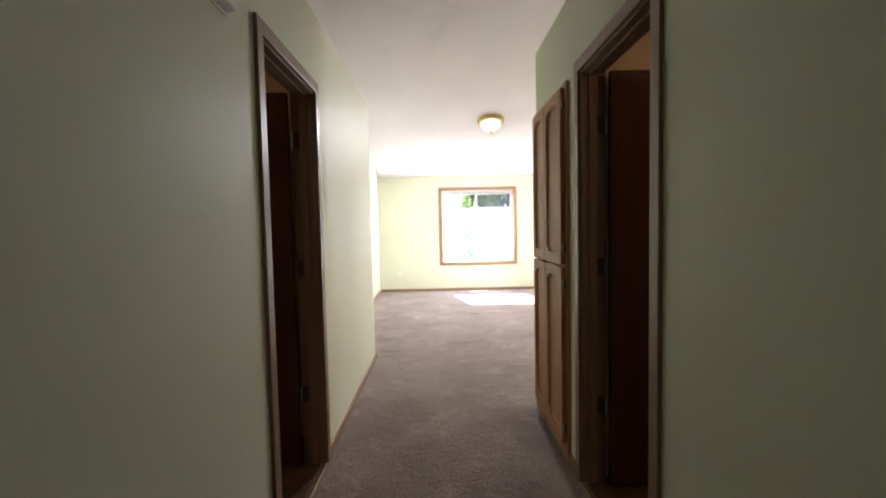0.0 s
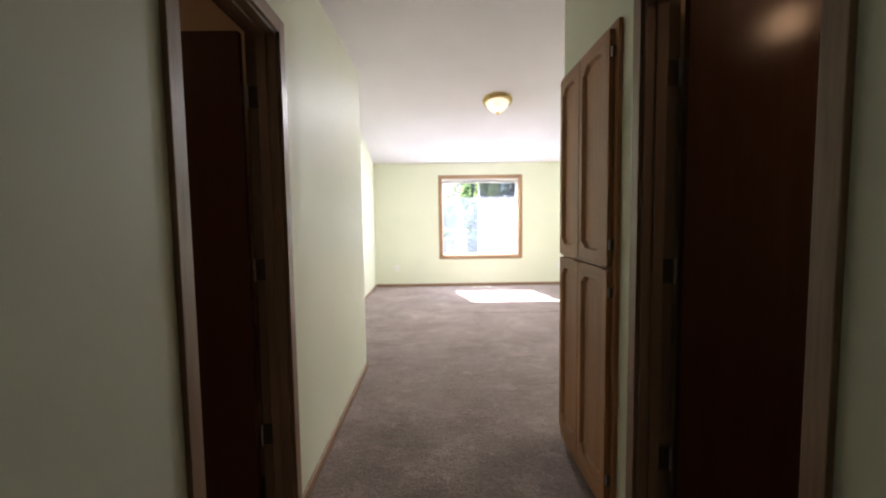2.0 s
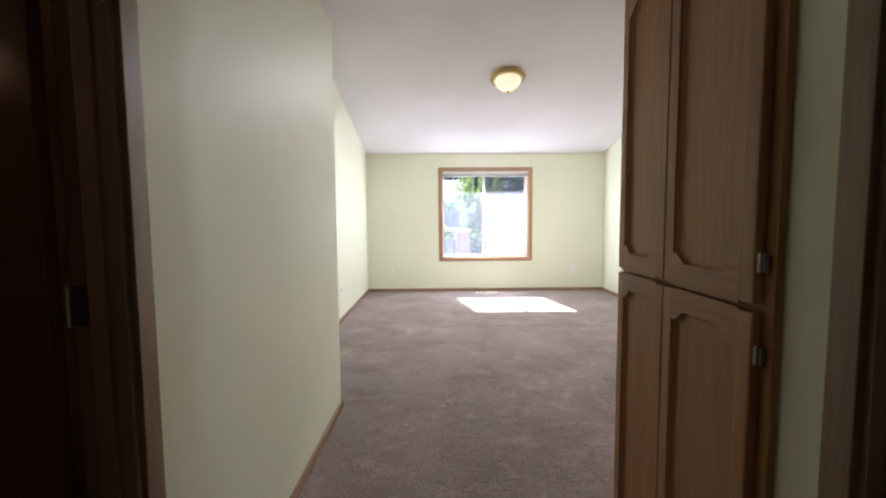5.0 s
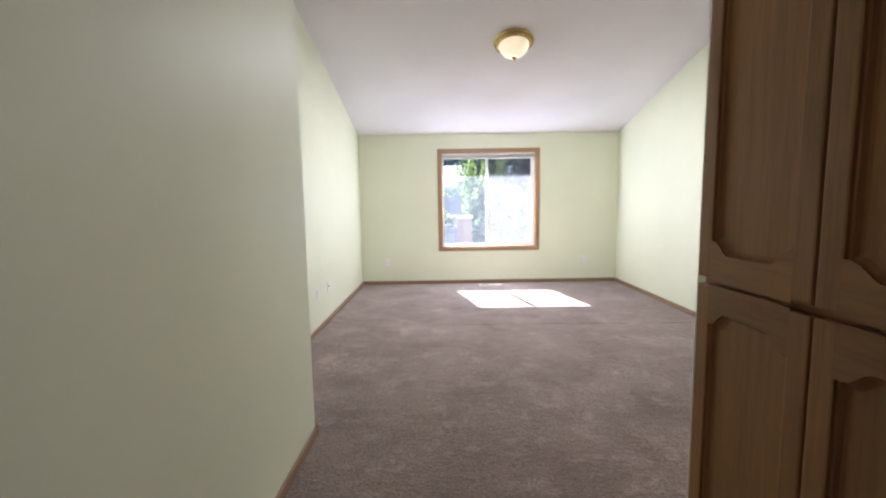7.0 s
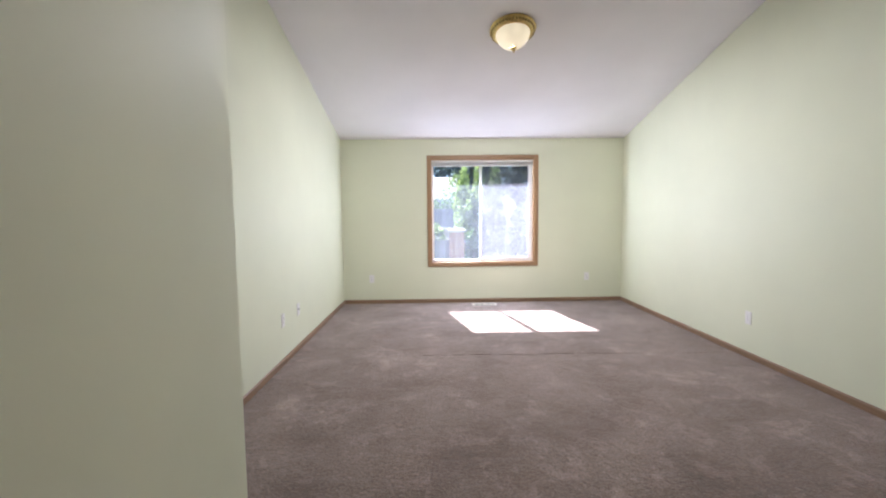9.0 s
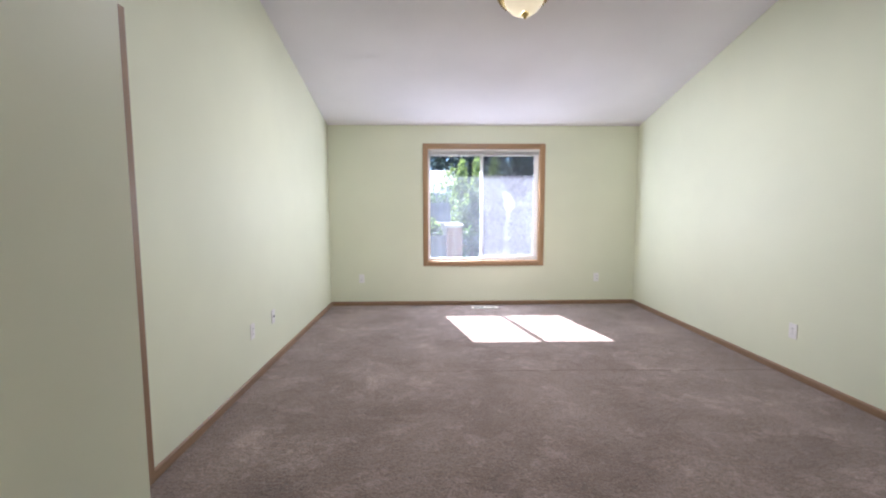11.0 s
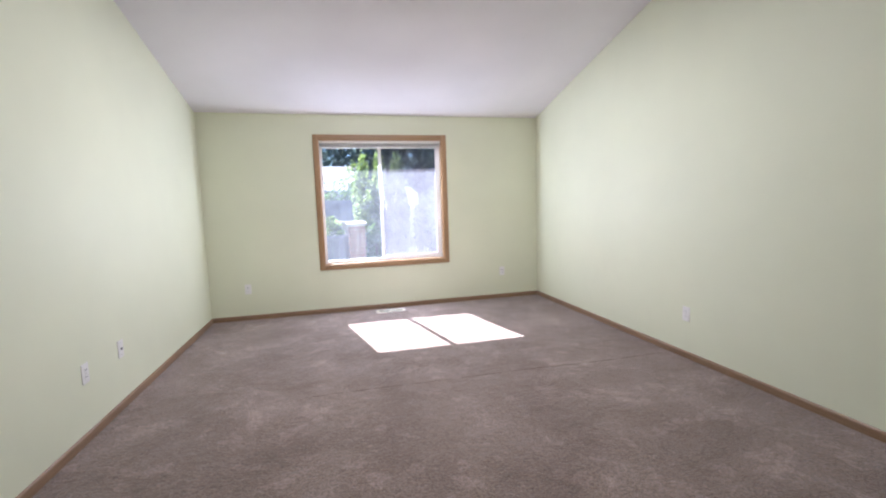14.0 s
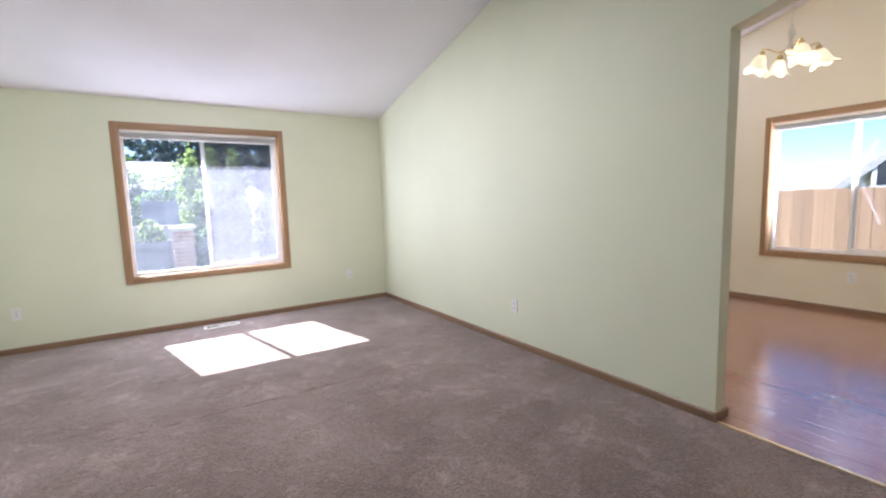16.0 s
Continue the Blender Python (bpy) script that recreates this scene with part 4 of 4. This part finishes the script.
# ---- outdoors ----
thing("ground", boxed(-400, 400, -300, 500, -0.95, -0.75), M_GRASS, "lawn and open ground round the house", "ground", kind="structure")
thing("driveway", boxed(-30, 30, 16.2, 18.0, -0.75, -0.72), M_CONCRETE, "pale concrete street strip beyond the yard", "road", kind="structure")
GZ = -0.75


def foliage(bm, rnd, inside, n, size, bounds):
    """Scatters n small leaf sprays where inside(p) holds, more towards the skin."""
    (x0, y0, z0), (x1, y1, z1) = bounds
    count, tries = 0, 0
    while count < n and tries < n * 30:
        tries += 1
        p = Vector((rnd.uniform(x0, x1), rnd.uniform(y0, y1), rnd.uniform(z0, z1)))
        k = inside(p)
        if k <= 0 or rnd.random() > k:
            continue
        u = Vector((rnd.gauss(0, 1), rnd.gauss(0, 1), rnd.gauss(0, 1))).normalized()
        v = u.orthogonal().normalized()
        w = u.cross(v)
        s = size * rnd.uniform(0.6, 1.4)
        q = [p + v * s, p + w * s * 0.55, p - v * s, p - w * s * 0.55]
        bm.faces.new([bm.verts.new(c) for c in q])
        count += 1
    return bm


def shell_density(d):
    """1 near the skin (d just under 1), thin inside, none outside."""
    return 0.0 if d > 1 else 0.25 + 0.75 * d ** 3


def arborvitae(x, y, h, r, seed, label):
    rnd = random.Random(seed)
    e = base_empty("arborvitae", (x, y, GZ), label, "tree", "row of arborvitae")
    part("trunk", lathe(bmesh.new(), [(0.07, -0.02), (0.05, 0.4), (0.035, h * 0.6), (0.0, h * 0.92)], 8), M_BARK, e)
    lumps = [(rnd.uniform(0, 6.28), rnd.uniform(0.1, 1), rnd.uniform(0.1, 0.3)) for _ in range(14)]

    def inside(p):
        u = (p.z - 0.15) / (h - 0.15)
        if not 0 <= u <= 1:
            return 0
        a = math.atan2(p.y, p.x)
        prof = min(1.0, (1 - u) * 2.6) ** 0.6 * (0.85 + 0.15 * math.sin(u * 9 + seed))
        rr = r * prof * (1 + sum(k * 0.5 * math.exp(-((u - c) * 9) ** 2) * math.cos(a - b) for b, c, k in lumps))
        return shell_density(math.hypot(p.x, p.y) / max(rr, 1e-3))

    part("crown", foliage(bmesh.new(), rnd, inside, 3800, 0.055, ((-r * 1.5, -r * 1.5, 0), (r * 1.5, r * 1.5, h))), M_LEAF_YG, e)
    return e


def bush(x, y, w, h, seed, material, label, n=1500, z0=None, size=0.06):
    rnd = random.Random(seed)
    z = GZ if z0 is None else z0
    e = base_empty("bush", (x, y, z), label, "bush")
    blobs = [(rnd.uniform(-0.55, 0.55) * w, rnd.uniform(-0.3, 0.3) * w, rnd.uniform(0.35, 0.75) * h, rnd.uniform(0.25, 0.45)) for _ in range(9)]

    def inside(p):
        d = min(math.sqrt(((p.x - a) / (w * k)) ** 2 + ((p.y - b) / (w * k)) ** 2 + ((p.z - c) / (h * k)) ** 2) for a, b, c, k in blobs)
        return shell_density(d)

    stems = bmesh.new()
    for k in range(5):
        a = 1.256 * k
        tube(stems, [(0.05 * math.cos(a), 0.05 * math.sin(a), -0.02), (0.3 * w * math.cos(a), 0.2 * w * math.sin(a), h * 0.6)], 0.018, 6)
    part("stem", stems, M_BARK, e)
    part("crown", foliage(bmesh.new(), rnd, inside, n, size, ((-w, -w, 0.02), (w, w, h * 1.2))), material, e)
    return e


def broad_tree(x, y, h, r, seed, material, label, n=4200, size=0.17):
    rnd = random.Random(seed)
    e = base_empty("tree", (x, y, GZ), label, "tree", "trees behind the street")
    part("trunk", lathe(bmesh.new(), [(0.28, -0.05), (0.2, 0.6), (0.16, h * 0.4), (0.05, h * 0.85), (0, h * 0.87)], 10), M_BARK, e)
    limbs = bmesh.new()
    blobs = []
    for k in range(13):
        a, u = rnd.uniform(0, 6.28), rnd.uniform(0.35, 0.95)
        d = r * rnd.uniform(0.25, 0.85) * (1.15 - 0.6 * u)
        c = (d * math.cos(a), d * math.sin(a), h * u)
        tube(limbs, [(0, 0, h * u * 0.65), (c[0] * 0.5, c[1] * 0.5, h * u * 0.86), c], 0.05, 6)
        blobs.append((*c, r * rnd.uniform(0.3, 0.5)))
    part("limb", limbs, M_BARK, e)

    def inside(p):
        return shell_density(min(math.sqrt((p.x - a) ** 2 + (p.y - b) ** 2 + ((p.z - c) * 1.2) ** 2) / k for a, b, c, k in blobs))

    part("crown", foliage(bmesh.new(), rnd, inside, n, size, ((-r * 1.4, -r * 1.4, h * 0.2), (r * 1.4, r * 1.4, h * 1.2))), material, e)
    return e


for k, (x, y, h, r) in enumerate(((1.10, 16.9, 3.62, 0.36), (1.55, 17.0, 3.68, 0.38), (2.06, 17.0, 3.62, 0.38), (3.95, 16.8, 3.6, 0.4))):
    arborvitae(x, y, h, r, k + 3, "tall narrow yellow-green arborvitae in the front yard")
bush(0.3, 14.85, 0.5, 1.6, 21, M_LEAF_YG, "loose light green shrub beside the brick pillar")
bush(0.98, 15.9, 0.32, 2.2, 27, M_LEAF_YG, "bright yellow-green shrub in front of the conifers", 900)
bush(1.17, 14.8, 0.34, 1.75, 28, M_LEAF_MID, "dense green shrub beside the brick pillar", 1300)
bush(-0.7, 24.0, 0.9, 3.7, 29, M_LEAF_MID, "tall green shrub in front of the pale house", 1800, size=0.08)
bush(0.9, 24.6, 0.6, 3.5, 30, M_LEAF_YG, "tall light green shrub in front of the pale house", 1300, size=0.08)
bush(-0.75, 16.2, 0.6, 1.35, 22, M_LEAF_MID, "loose green shrub by the fence")
bush(-0.2, 20.9, 0.8, 2.6, 23, M_LEAF_MID, "tall green shrub across the yard", 2200)
bush(2.9, 15.5, 0.8, 2.2, 24, M_LEAF_YG, "pale green climbing shrub by the wall", 2200)
bush(0.8, 21.2, 0.85, 2.9, 26, M_LEAF_MID, "tall green shrub in front of the pale house", 1800)
bush(-1.5, 20.0, 1.3, 3.4, 25, M_LEAF_MID, "green shrub below the house", 2200)
for k, (x, y, h, r, mt) in enumerate(((-4, 34, 9.5, 3.6, M_LEAF_MID), (1.0, 36, 9.0, 3.4, M_LEAF_HAZED), (3.7, 35, 9.2, 3.4, M_LEAF_HAZED), (6.0, 33, 9.5, 3.8, M_LEAF_HAZED), (10.5, 37, 10, 4, M_LEAF_HAZED), (-10, 38, 9, 4, M_LEAF_MID), (15, 40, 10, 4, M_LEAF_MID))):
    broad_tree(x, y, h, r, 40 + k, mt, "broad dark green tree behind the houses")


def brick_pillar(x, y, w, h):
    e = base_empty("brick_pillar", (x, y, GZ), "weathered red brick pillar with a cap in the front yard", "pillar")
    part("core", boxed(-w / 2 + 0.008, w / 2 - 0.008, -w / 2 + 0.008, w / 2 - 0.008, -0.05, h), M_MORTAR, e, "grey mortar core")
    rnd, rows = random.Random(5), int(h / 0.075)
    bl = w / 2 - 0.006
    long_mesh = meshed("brick", boxed(0, bl, 0, 0.1, 0, 0.064, bevel=0.004), M_BRICK)
    for i in range(rows):
        z = i * 0.075
        for side in range(4):
            for j in range(2):
                b = new("brick", long_mesh)
                b.parent = e
                b.matrix_basis = pose(0, 0, 0, 0, 0, 90 * side) @ pose(-w / 2 + j * w / 2 + 0.003 + 0.02 * (i % 2), -w / 2 + rnd.uniform(-0.004, 0.002), z)
    part("cap", boxed(-w / 2 - 0.05, w / 2 + 0.05, -w / 2 - 0.05, w / 2 + 0.05, h, h + 0.045, bevel=0.012), M_CONCRETE, e, "pale concrete cap")
    return e


brick_pillar(0.70, 13.9, 0.34, 1.59)


def board_fence(name, axis, p, a0, a1, top, mat_board, label):
    e = base_empty(name, (0, 0, 0), label, "fence")
    rnd = random.Random(int(p * 10))
    w = 0.14
    h = top - GZ
    mesh = meshed("board", boxed(0, w - 0.0015, 0, 0.018, -0.03, h, bevel=0.002) if axis == "x" else boxed(0, 0.018, 0, w - 0.0015, -0.03, h, bevel=0.002), mat_board)
    a = a0
    while a < a1:
        b = new("board", mesh)
        b.parent = e
        d, dz = p + rnd.uniform(-0.001, 0.001), GZ + rnd.uniform(-0.012, 0.006)
        b.location = (a, d, dz) if axis == "x" else (d, a, dz)
        a += w
    for z in (GZ + 0.35, top - 0.3):
        bm = boxed(a0, a1, p + 0.023, p + 0.061, z, z + 0.09) if axis == "x" else boxed(p + 0.023, p + 0.061, a0, a1, z, z + 0.09)
        part("rail", bm, mat_board, e)
    a = a0 + 0.6
    while a < a1:
        bm = boxed(a, a + 0.09, p + 0.061, p + 0.15, GZ - 0.05, top - 0.05) if axis == "x" else boxed(p + 0.061, p + 0.15, a, a + 0.09, GZ - 0.05, top - 0.05)
        part("post", bm, mat_board, e)
        a += 2.4
    return e


board_fence("cedar_fence", "y", 9.2, 1.5, 11.5, 1.245, M_FENCE, "weathered cedar board fence along the side yard")
M_GREYFENCE = wood("grey_weathered_board", (0.25, 0.26, 0.32), 0.85, "z", 0.3, 0.25)
board_fence("grey_fence", "x", 14.4, -3.2, 0.50, 0.60, M_GREYFENCE, "grey weathered board fence in the front yard")
# added boards that fill in for an unidentified blue-grey shape across the yard
board_fence("grey_fence", "x", 20.0, -0.1, 1.35, 1.50, M_GREYFENCE, "boards standing in for an unidentified blue-grey shape under the shrubs")
garden_wall = base_empty("garden_wall", (0, 15.3, GZ), "low pale concrete garden wall with a sunlit cap", "wall")
part("wall", boxed(-3.0, 0.95, -0.08, 0.08, -0.05, 1.55), M_CONCRETE, garden_wall)
part("cap", boxed(-3.03, 0.98, -0.13, 0.13, 1.55, 1.64, bevel=0.012), M_CONCRETE, garden_wall, "pale concrete cap")


def house(x, y, w, d, h, ridge, wall_mat, label, windows, along="x", over=0.4):
    """A neighbour's house: walls, gable roof with overhang, windows with trim facing the viewer's side (-y or -x)."""
    e = base_empty("house", (x, y, GZ), label, "house", "neighbouring houses")
    part("wall", boxed(-w / 2, w / 2, -d / 2, d / 2, -0.1, h), wall_mat, e)
    bm = bmesh.new()
    if along == "x":
        prism(bm, [(-d / 2 - 0.5, h - 0.12), (0, ridge), (d / 2 + 0.5, h - 0.12), (d / 2 + 0.5, h + 0.06), (0, ridge + 0.2), (-d / 2 - 0.5, h + 0.06)], "x", -w / 2 - over, w / 2 + over)
    else:
        prism(bm, [(-w / 2 - 0.5, h - 0.12), (0, ridge), (w / 2 + 0.5, h - 0.12), (w / 2 + 0.5, h + 0.06), (0, ridge + 0.2), (-w / 2 - 0.5, h + 0.06)], "y", -d / 2 - over, d / 2 + over)
    part("roof", bm, M_PALE_ROOF, e, "pale grey shingle roof")
    g = bmesh.new()
    if along == "x":
        prism(g, [(-d / 2, h), (d / 2, h), (0, ridge)], "x", -w / 2 + 0.01, w / 2 - 0.01)
    else:
        prism(g, [(-w / 2, h), (w / 2, h), (0, ridge)], "y", -d / 2 + 0.01, d / 2 - 0.01)
    part("gable", g, wall_mat, e)
    laps = bmesh.new()
    z = 0.2
    while z < h - 0.1:
        box(laps, -w / 2 - 0.012, w / 2 + 0.012, -d / 2 - 0.012, d / 2 + 0.012, z, z + 0.13)
        z += 0.16
    part("siding_boards", laps, wall_mat, e)
    for face, a, z0, ww, hh in windows:
        if face == "y":
            wd = part("window", boxed(a - ww / 2 - 0.08, a + ww / 2 + 0.08, -d / 2 - 0.05, -d / 2 - 0.013, z0 - 0.08, z0 + hh + 0.08, bevel=0.006), M_VINYL, e, "white window trim")
            part("pane", boxed(a - ww / 2, a + ww / 2, -d / 2 - 0.056, -d / 2 - 0.051, z0, z0 + hh), M_PANE_DARK, wd, "dark window pane")
        else:
            wd = part("window", boxed(-w / 2 - 0.05, -w / 2 - 0.013, a - ww / 2 - 0.08, a + ww / 2 + 0.08, z0 - 0.08, z0 + hh + 0.08, bevel=0.006), M_VINYL, e, "white window trim")
            part("pane", boxed(-w / 2 - 0.056, -w / 2 - 0.051, a - ww / 2, a + ww / 2, z0, z0 + hh), M_PANE_DARK, wd, "dark window pane")
    return e


M_PANE_DARK = speckled("dark_far_glass", (0.05, 0.06, 0.08), 0.1, 3, 0.3)
house(-2.2, 27.5, 6.5, 6.0, 2.7, 3.9, M_SIDING, "pale house with a low roof beyond the trees", [("y", 0.6, 1.2, 1.0, 1.1), ("y", -1.6, 1.2, 1.0, 1.1), ("y", 2.3, 1.2, 0.6, 1.1)])
house(15.5, 3.6, 5.0, 7.0, 1.97, 5.3, M_SIDING, "white gabled house next door seen over the fence", [("x", 3.08, 2.05, 0.45, 0.5), ("x", -1.0, 1.2, 1.1, 1.0)], over=0.06)
line = base_empty("power_line", (26, 10, GZ), "thin dark overhead power line on a wooden pole", "cable")
part("pole", lathe(bmesh.new(), [(0.15, -0.1), (0.11, 7.0), (0, 7.0)], 10, (0, 8, 0)), M_BARK, line)
part("pole", lathe(bmesh.new(), [(0.15, -0.1), (0.11, 7.0), (0, 7.0)], 10, (0, -22, 0)), M_BARK, line)
part("wire", tube(bmesh.new(), [(0, 8 - 1.5 * k, 6.3 - 0.5 * math.sin(math.pi * k / 20)) for k in range(21)], 0.02, 6), M_STEEL, line)
